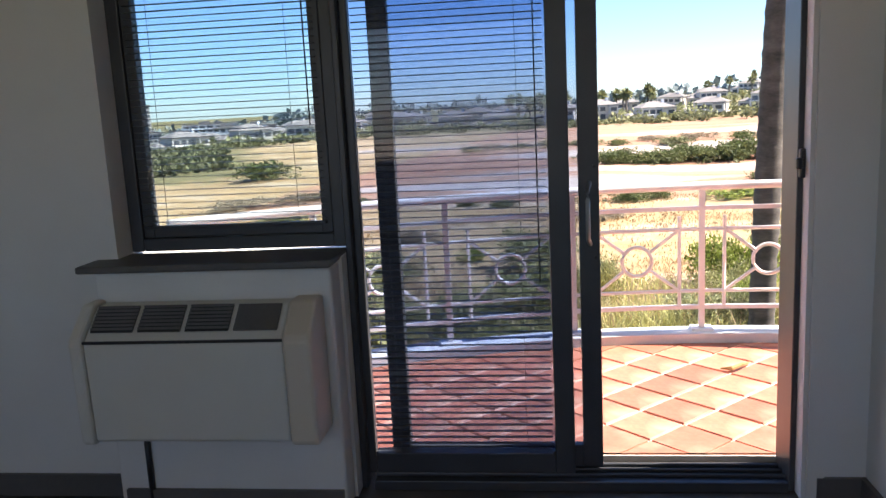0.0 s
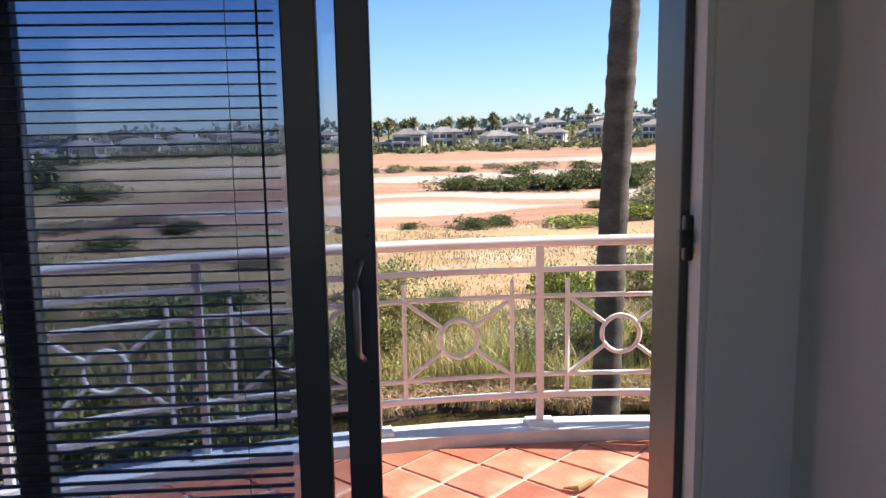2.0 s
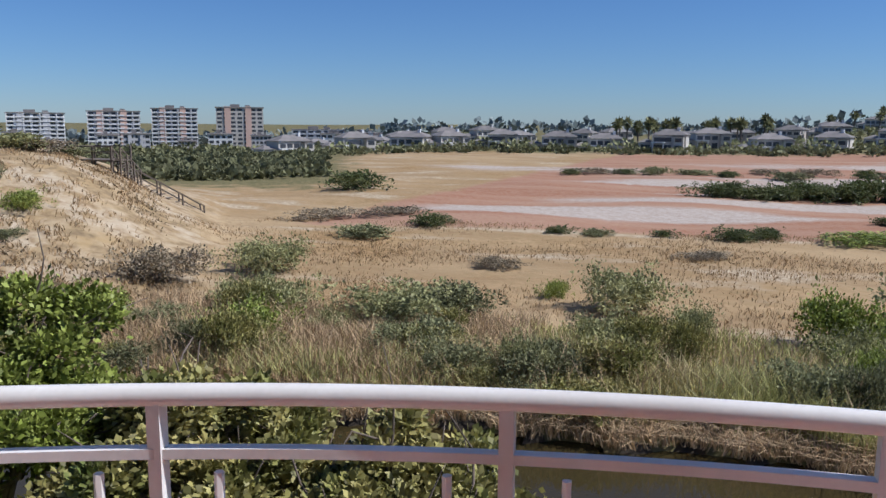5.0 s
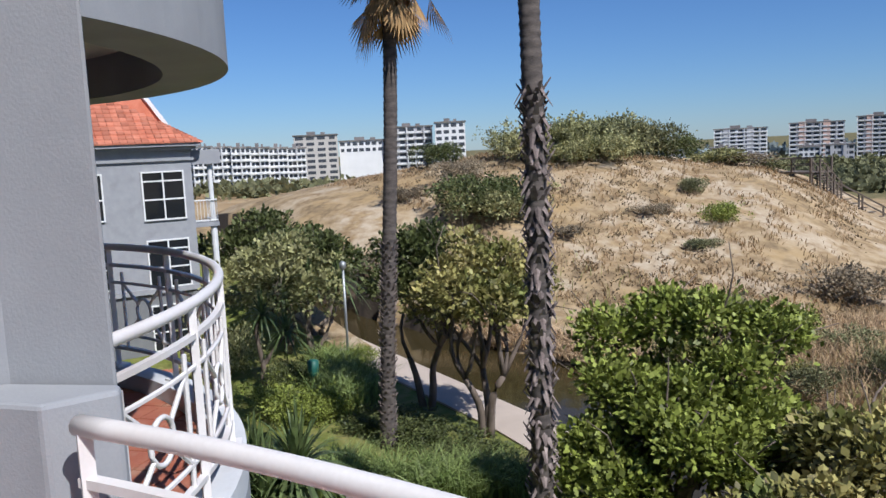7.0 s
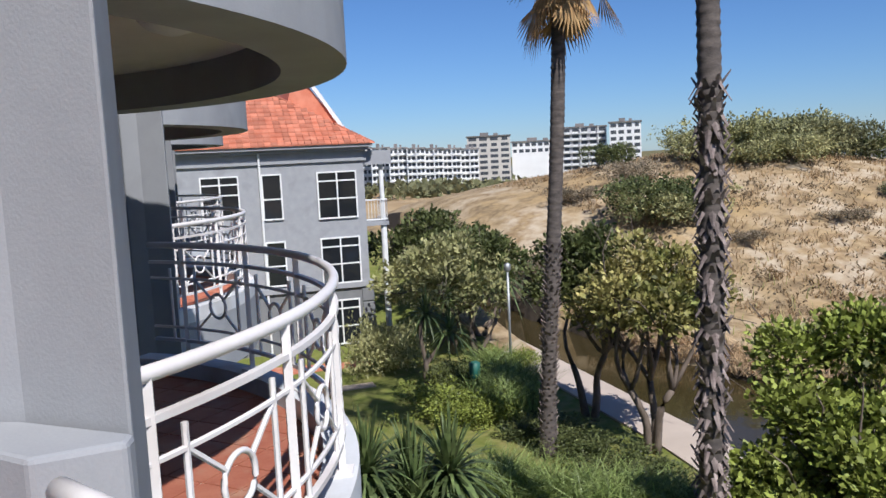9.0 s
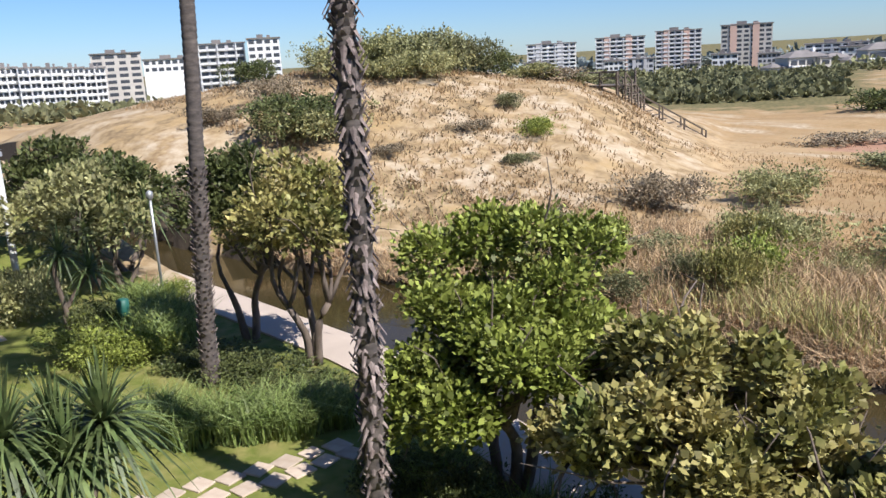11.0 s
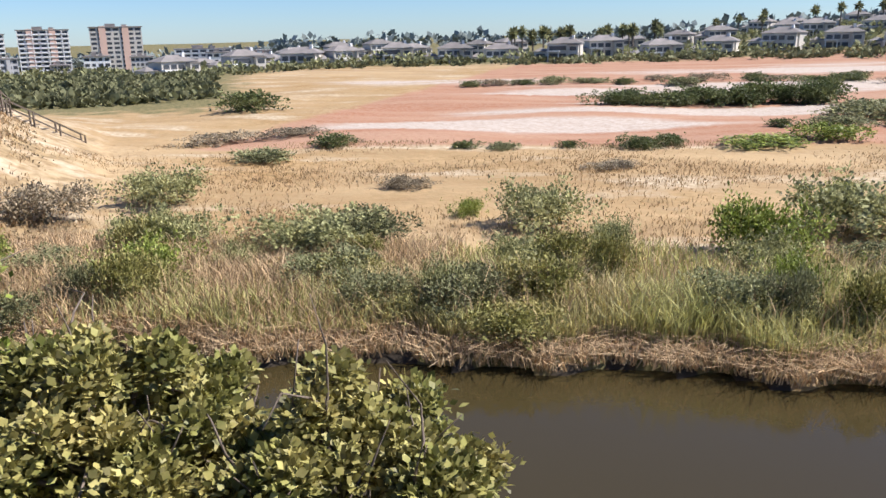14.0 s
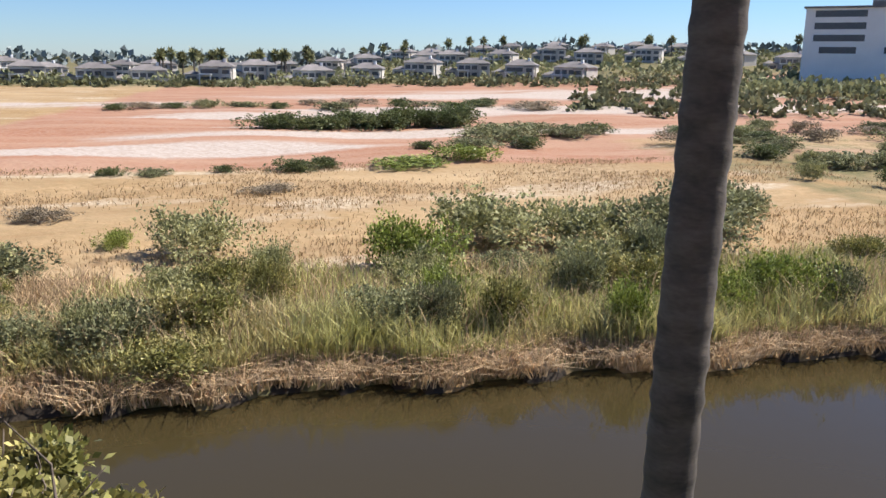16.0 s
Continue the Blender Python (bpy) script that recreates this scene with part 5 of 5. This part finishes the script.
def block(name, az0, az1, r, el0, el1, storeys, bays, wall, label, category="apartment block", depth=14.0, accent=None, balc=0.0, cap=True):
    """A storeyed block facing the viewer's side of the field, sized to fit the camera's view, with dark window panels
    on its walls.
    """
    (xa, ya), (xb, yb) = polar(az0, r), polar(az1, r)
    w = math.hypot(xb - xa, yb - ya)
    turn = math.degrees(math.atan2(yb - ya, xb - xa))
    z0, z1 = 1.46 + r * math.tan(radians(el0)), 1.46 + r * math.tan(radians(el1))
    zb = min(z0, float(ground_z((xa + xb) / 2, (ya + yb) / 2)) - 0.5)
    root = tagged(base_at(name, xa, ya, zb, turn), label, category, "far buildings")
    H = z1 - zb
    floor_h = (z1 - z0) / storeys
    s = Solid().box(0, w, 0, depth, 0, H)
    s.put("wall", wall, root)
    fr, gl, ac = Solid(), Solid(), Solid()
    bw = w / bays
    for i in range(storeys):
        zc = H - (storeys - i) * floor_h
        if balc:
            fr.box(0, w, -balc, 0, zc - 0.12, zc + 0.12)
        for j in range(bays):
            x = (j + 0.5) * bw
            ww = bw * (0.36 if (i * 7 + j * 3) % 5 else 0.26)
            gl.box(x - ww, x + ww, -0.05, 0.02, zc + floor_h * 0.28, zc + floor_h * 0.82)
            if balc and j % 2 == 0:
                fr.box(x - bw * 0.5, x - bw * 0.5 + 0.4, -balc, 0, zc - 0.1, zc + floor_h)
            if balc:
                fr.box(x - ww, x + ww, -balc - 0.05, -balc + 0.05, zc, zc + floor_h * 0.3)
        for j in range(3):
            y = depth * (j + 0.5) / 3
            for xx in (-0.05, w - 0.02):
                gl.box(xx, xx + 0.07, y - 1.0, y + 1.0, zc + floor_h * 0.3, zc + floor_h * 0.8)
    tagged(gl.put("window", FAR_GLASS, root), kind="stuff")
    if balc:
        fr.put("balcony", FAR_WHITE, root)
    if accent:
        for u in (0.18, 0.62):
            ac.box(w * u, w * (u + 0.13), -0.5, 0, 0, H + 0.8)
        ac.put("accent_bay", accent, root)
    if cap:
        c = Solid().box(-0.5, w + 0.5, -0.6, depth + 0.5, H, H + 0.5).box(w * 0.3, w * 0.5, 3, 9, H + 0.5, H + 2.0).box(w * 0.62, w * 0.72, 3, 8, H + 0.5, H + 1.6)
        c.put("roof", FAR_ROOF, root)
    return root


TOWERS = "pale apartment tower with rows of windows on the skyline"
block("tower_block", -42.0, -38.7, 480, -1.9, 0.42, 9, 7, FAR_WHITE, TOWERS, accent=FAR_GREY, balc=0.8)
block("tower_block", -37.4, -34.2, 480, -1.9, 0.58, 9, 7, FAR_GREY, TOWERS, accent=FAR_PINK, balc=0.8)
block("tower_block", -33.5, -30.6, 480, -1.9, 0.80, 10, 7, FAR_GREY, TOWERS, accent=FAR_PINK, balc=0.8)
block("tower_block", -29.4, -26.3, 480, -1.9, 0.92, 10, 7, FAR_CREAM, TOWERS, accent=FAR_PINK)
block("apartment_house", -24.4, -20.8, 430, -1.9, -0.55, 5, 7, FAR_WHITE, "white low apartment block on the skyline", balc=0.8)
block("apartment_house", -20.7, -18.2, 420, -1.9, -0.75, 4, 5, FAR_PINK, "pink and white low apartment block", accent=FAR_WHITE)
for i in range(15):   # low town houses between and beside the towers
    a = -45.0 + i * 2.55 + 0.5 * math.sin(i * 2.7)
    block("apartment_house", a, a + 1.1 + 0.6 * math.sin(i * 1.9) ** 2, 405 + 18 * math.sin(i * 3.1), -1.9, -1.05 + 0.3 * math.sin(i * 2.2), 3, 4 + i % 3, (FAR_WHITE, FAR_GREY, FAR_CREAM)[i % 3], "low pale town house on the skyline", accent=FAR_GREY if i % 4 == 0 else None)
for i in range(7):
    a = -78.6 + i * 1.25
    block("crescent_block", a, a + 1.26, 330 + 4 * (i - 3) ** 2 * 0.5, -2.4, 0.95 - 0.07 * i, 7, 4, FAR_WHITE, "white curved apartment block with balconies", balc=1.2)
block("slab_block", -70.6, -67.6, 400, -2.2, 1.35, 9, 4, FAR_CREAM, "cream high-rise slab with narrow windows")
block("slab_block", -67.0, -66.4, 410, -2.4, 0.2, 6, 1, FAR_GREY, "grey bridge pier between two slabs")
block("bridge_block", -67.5, -64.0, 405, 0.0, 0.85, 2, 8, FAR_WHITE, "white bridging storey between two high-rise slabs", depth=10)
block("slab_block", -64.0, -61.0, 400, -2.2, 1.65, 9, 5, FAR_GREY, "grey high-rise slab with white balconies", balc=1.2)
block("slab_block", -60.8, -58.7, 390, -2.2, 1.85, 9, 4, FAR_WHITE, "white high-rise slab with small windows")
block("office_block", 40.0, 52.0, 240, 0.4, 3.3, 4, 3, FAR_WHITE, "pale office building with long ribbon windows", depth=30)


def villa(seed):
    """A double-storeyed house with hipped roofs, a wing, a chimney and recessed windows."""
    g = np.random.default_rng(seed)
    root = base_at("house")
    w, d, h = g.uniform(10, 14), g.uniform(8, 10), 5.6
    s = Solid().box(-w / 2, w / 2, 0, d, -3, h).box(-w / 2 - 5, -w / 2, 1, d - 1, -3, 3.0).box(w / 2 - 4.0, w / 2 - 0.5, -2.2, 0, -3, h - 0.6)
    s.put("wall", FAR_CREAM, root)
    r = Solid()
    for x0, x1, y0, y1, z, k in ((-w / 2 - 0.6, w / 2 + 0.6, -0.6, d + 0.6, h, 2.0), (-w / 2 - 5.5, -w / 2, 0.5, d - 0.5, 3.0, 1.2)):
        hp = min(x1 - x0, y1 - y0) / 2 * 0.95
        ym = (y0 + y1) / 2
        r.add([(x0, y0, z), (x1, y0, z), (x1, y1, z), (x0, y1, z), (x0 + hp, ym, z + k), (x1 - hp, ym, z + k)], [(3, 2, 1, 0), (0, 1, 5, 4), (1, 2, 5), (2, 3, 4, 5), (3, 0, 4)])
    r.box(w / 2 - 4.3, w / 2 - 0.2, -2.5, 0, h - 0.6, h - 0.3)
    r.put("roof", FAR_ROOF, root)
    Solid().box(w * 0.2, w * 0.2 + 0.9, 3, 4, h, h + 2.6).put("chimney", FAR_WHITE, root)
    gl = Solid()
    for x in np.linspace(-w / 2 + 1.6, w / 2 - 6, 3):
        for z, hh_ in ((0.3, 1.9), (3.3, 1.4)):
            gl.box(x - 1.0, x + 1.0, -0.06, 0.02, z, z + hh_)
    gl.box(w / 2 - 3.4, w / 2 - 1.1, -2.26, -2.18, 0.2, 2.1).box(w / 2 - 3.4, w / 2 - 1.1, -2.26, -2.18, 3.2, 4.5).box(-w / 2 - 4.2, -w / 2 - 1.0, 0.94, 1.02, 0.3, 2.2)
    tagged(gl.put("window", FAR_GLASS, root), kind="stuff")
    p = Solid()
    for x in (-w / 2 + 0.3, -w / 2 + 4.0):
        p.box(x, x + 0.35, -2.0, -1.65, -3, 2.8)
    p.box(-w / 2, -w / 2 + 4.6, -2.2, 0, 2.8, 3.15)
    p.put("porch", FAR_WHITE, root)
    return tagged(root, "double-storeyed cream house with a hipped roof", "house", "houses on the far side")


kinds = [villa(300 + i) for i in range(3)]
spots = []
for i in range(15):
    spots.append((-23.5 + i * 3.5 + g.normal(0, 0.25), 242 + g.normal(0, 6), 0))
for i in range(13):
    spots.append((2.5 + i * 3.1 + g.normal(0, 0.5), 315 + g.normal(0, 12), 1))
for i in range(9):
    spots.append((-22 + i * 2.9 + g.normal(0, 0.4), 300 + g.normal(0, 10), 1))
for i in range(10):
    spots.append((11 + i * 2.7 + g.normal(0, 0.4), 390 + g.normal(0, 12), 2))
for i, (a, r, row) in enumerate(spots):
    x, y = polar(a, r)
    z = float(ground_z(x, y))
    m = pose(x, y, z - 0.2 + g.uniform(-0.9, 0.7), 0, 0, -a + g.uniform(-40, 40)) @ Matrix.Diagonal((0.88, 0.88, 0.9, 1.0))
    if i < 3:
        kinds[i].matrix_basis = m
    else:
        copy_thing(kinds[i % 3], m)


def far_palm():
    gg = np.random.default_rng(5)
    root = base_at("far_palm")
    Solid().tube([(0, 0, -1), (0.1, 0, 4), (0.15, 0, 8.4)], [0.35, 0.28, 0.24], 7).put("trunk", PALM_BARK, root)
    k = 90
    d = unit(gg.normal(0, 1, (k, 3)) + np.array([0, 0, 0.1]))
    ob = new("fronds", quads("fronds", leaves(np.array([0.15, 0, 8.5]) + d * 0.3, d * 2, 2.0, gg, 0.5, 0.35), LEAF_FAR))
    ob.parent = root
    return tagged(root, "distant fan palm on the skyline", "palm tree", "far palms")


fp = far_palm()
fp.matrix_basis = pose(*polar(7.5, 300), float(ground_z(*polar(7.5, 300))))
for i in range(34):
    a = g.uniform(-2.5, 8) if i < 20 else g.uniform(8, 40)
    r = g.uniform(275, 300) if i < 20 else g.uniform(330, 400)
    x, y = polar(a, r)
    copy_thing(fp, pose(x, y, float(ground_z(x, y)) - 1 + g.uniform(-1, 0.6), 0, 0, g.uniform(0, 360)))

# ---- timber stair on the dune ----


def dune_stair():
    root = tagged(base_at("timber_stair"), "weathered timber stair with handrails down the dune", "stair")
    top, mid, low = polar(-36.6, 64), polar(-34.6, 63.5), polar(-30.4, 64.5)
    zt = float(ground_z(*top)) + 0.6
    zt = max(zt, -3.3)
    zm, zl = zt - 1.7, -5.9
    deck = Solid()
    deck.box(top[0] - 1.6, top[0] + 1.6, top[1] - 1.2, top[1] + 1.2, zt - 0.12, zt)
    deck.put("deck", TIMBER, root)
    posts, rails, treads = Solid(), Solid(), Solid()
    for dx in (-1.55, 0, 1.55):
        for dy in (-1.15, 1.15):
            posts.box(top[0] + dx - 0.06, top[0] + dx + 0.06, top[1] + dy - 0.06, top[1] + dy + 0.06, zt - 2.5, zt + 1.0)
    for dy in (-1.15, 1.15):
        for z in (0.5, 0.95):
            rails.tube([(top[0] - 1.6, top[1] + dy, zt + z), (top[0] + 1.6, top[1] + dy, zt + z)], 0.05, 4)
    for z in (0.5, 0.95):
        rails.tube([(top[0] - 1.6, top[1] - 1.15, zt + z), (top[0] - 1.6, top[1] + 1.15, zt + z)], 0.05, 4)
    for (a, za), (b, zb) in ((((top[0] + 1.5, top[1] - 0.6), zt), (mid, zm)), ((mid, zm), (low, zl))):
        n = 9
        ux, uy = b[0] - a[0], b[1] - a[1]
        L = math.hypot(ux, uy)
        sx, sy = -uy / L * 0.6, ux / L * 0.6
        for i in range(n + 1):
            u = i / n
            x, y, z = a[0] + ux * u, a[1] + uy * u, za + (zb - za) * u
            treads.box(x - 0.18, x + 0.18, y - 0.6, y + 0.6, z - 0.06, z)
            if i % 3 == 0:
                for q in (-1, 1):
                    posts.box(x + q * sx - 0.05, x + q * sx + 0.05, y + q * sy - 0.05, y + q * sy + 0.05, z - 1.2, z + 0.95)
        for q in (-1, 1):
            for dz in (0.45, 0.92):
                rails.tube([(a[0] + q * sx, a[1] + q * sy, za + dz), (b[0] + q * sx, b[1] + q * sy, zb + dz)], 0.05, 4)
    posts.put("post", TIMBER, root)
    rails.put("handrail", TIMBER, root)
    treads.put("tread", TIMBER, root)


dune_stair()

# ---- garden things ----
s = Solid()
s.tube([(0, 0, 0), (0, 0, 3.7)], 0.05, 10)
lp = tagged(base_at("garden_lamp", -28.4, 12.0, GZ), "slim grey lamp post beside the canal path", "lamp post")
s.put("post", STEEL, lp, True)
Solid().tube([(0, 0, 3.7), (0, 0, 3.75), (0, 0, 3.95), (0, 0, 4.02)], [0.06, 0.12, 0.12, 0.03], 12).put("lantern", STEEL, lp, True)
bn = tagged(base_at("litter_bin", -25.6, 9.6, GZ), "small green litter bin on a post", "bin")
Solid().tube([(0, 0, 0), (0, 0, 1.0)], 0.03, 6).put("post", STEEL, bn)
Solid().tube([(0, 0, 0.75), (0, 0, 0.8), (0, 0, 1.25), (0, 0, 1.3)], [0.12, 0.17, 0.19, 0.1], 14).put("bin", BIN, bn, True)
stones = tagged(base_at("stepping_stones", -14.8, 7.8, GZ), "sandstone stepping stones across the lawn", "paving", kind="structure")
g = np.random.default_rng(55)
for i in range(16):
    u, side = i // 2, i % 2
    w, d = g.uniform(0.40, 0.52), g.uniform(0.40, 0.5)
    st = Solid().box(-w / 2, w / 2, -d / 2, d / 2, -0.03, 0.035).put("flagstone", STONE, stones, bevel=0.015)
    st.matrix_basis = pose(-0.9 + side * 0.6 + u * 0.12 + g.normal(0, 0.04), -1.9 + u * 0.56, 0, 0, 0, 12 + g.normal(0, 5))
for x, y in ((-17.2, 5.3), (-16.1, 5.0), (-19.6, 6.6)):
    tagged(Solid().tube([(x, y, GZ), (x, y, GZ + 0.06)], 0.13, 14).put("drain_cover", FAR_WHITE), "small pale drain cover in the lawn", "drain cover")
gbag = Solid().tube([(0.02, 1.12, 0.066), (0.07, 1.09, 0.075), (0.13, 1.13, 0.082), (0.19, 1.21, 0.068)], [0.004, 0.012, 0.012, 0.003], 6)
tagged(gbag.put("dry_leaf", DEAD), "dry curled leaf on the balcony tiles", "leaf")

# ---- floor pieces ----


def tile_floor(c, r, a0, a1, y_back, x_lim, name, single, label, up=0.0):
    """Terracotta tiles laid diagonally with pale joints, clipped to the curved kerb."""
    root = tagged(base_at(name), label, "tiled floor", kind="structure")
    inner = arc(c, r - 0.102, a0, a1, 36)
    Solid().prism(inner[::-1] + [(inner[0][0], y_back), (inner[-1][0], y_back)], -0.03, up - 0.004).put("joint_bed", GROUT, root)
    t, gap = 0.235, 0.011
    k = (t - gap) / 2
    v = [(-k, -k, 0), (k, -k, 0), (k, k, 0), (-k, k, 0)]
    e = 0.006
    top = [(-k + e, -k + e, 0.008), (k - e, -k + e, 0.008), (k - e, k - e, 0.008), (-k + e, k - e, 0.008)]
    tm = mesh_of("tile", v + top, [(4, 5, 6, 7), (0, 1, 5, 4), (1, 2, 6, 5), (2, 3, 7, 6), (3, 0, 4, 7)], TILE)
    many = Solid()
    for i in range(-20, 21):
        for j in range(-20, 21):
            x, y = c[0] + (i - j) * t * 0.7071, 0.9 + (i + j) * t * 0.7071
            corners = [(x + dx * t * 0.7, y + dy * t * 0.7) for dx, dy in ((1, 0), (-1, 0), (0, 1), (0, -1))]
            if not x_lim[0] < x < x_lim[1]:
                continue
            ins = [y_back < q[1] and math.hypot(q[0] - c[0], q[1] - c[1]) < r - 0.105 for q in corners]
            if all(ins) and single:
                ob = new("tile", tm)
                ob.parent = root
                ob.matrix_basis = pose(x, y, up - 0.004, 0, 0, 45)
            elif any(ins):
                pts = [(x + (a * math.cos(math.pi / 4) - b * math.sin(math.pi / 4)), y + (a * math.sin(math.pi / 4) + b * math.cos(math.pi / 4))) for a, b, _ in v]
                cut = []
                for a, b in zip(pts, pts[1:] + pts[:1]):
                    for q in range(6):
                        px, py = a[0] + (b[0] - a[0]) * q / 6, a[1] + (b[1] - a[1]) * q / 6
                        d = math.hypot(px - c[0], py - c[1])
                        f = min(1.0, (r - 0.11) / d)
                        cut.append((c[0] + (px - c[0]) * f, max(y_back + 0.01, c[1] + (py - c[1]) * f)))
                many.prism(cut, up - 0.004, up + 0.004)
    tagged(many.put("cut_tile", TILE, root), kind="stuff")
    return root


tile_floor(OUR_C, OUR_R, OUR_A0, OUR_A1, 0.1, (-2.75, 2.5), "balcony_floor", True, "diagonal terracotta tiles with pale joints on the balcony", 0.055)
for c in NEXT[:2]:
    tile_floor(c, NB_R, -0.85, 0.85, 0.1, (c[0] - 2.0, c[0] + 2.0), "neighbour_balcony_floor", False, "diagonal terracotta tiles on the neighbouring balcony")
pk = mesh_of("plank", [(0, 0, -0.012), (0.19, 0, -0.012), (0.19, 1.2, -0.012), (0, 1.2, -0.012), (0.002, 0.002, 0), (0.188, 0.002, 0), (0.188, 1.198, 0), (0.002, 1.198, 0)], [(4, 5, 6, 7), (0, 1, 5, 4), (1, 2, 6, 5), (2, 3, 7, 6), (3, 0, 4, 7)], PLANK)
for i in range(23):
    for j in range(5):
        y = ry0 + j * 1.202 - (i * 0.43) % 1.2
        x = rx0 + i * 0.192
        if y < -1.35:
            ob = new("plank", pk)
            ob.parent = floor
            ob.matrix_basis = pose(x, y, 0)
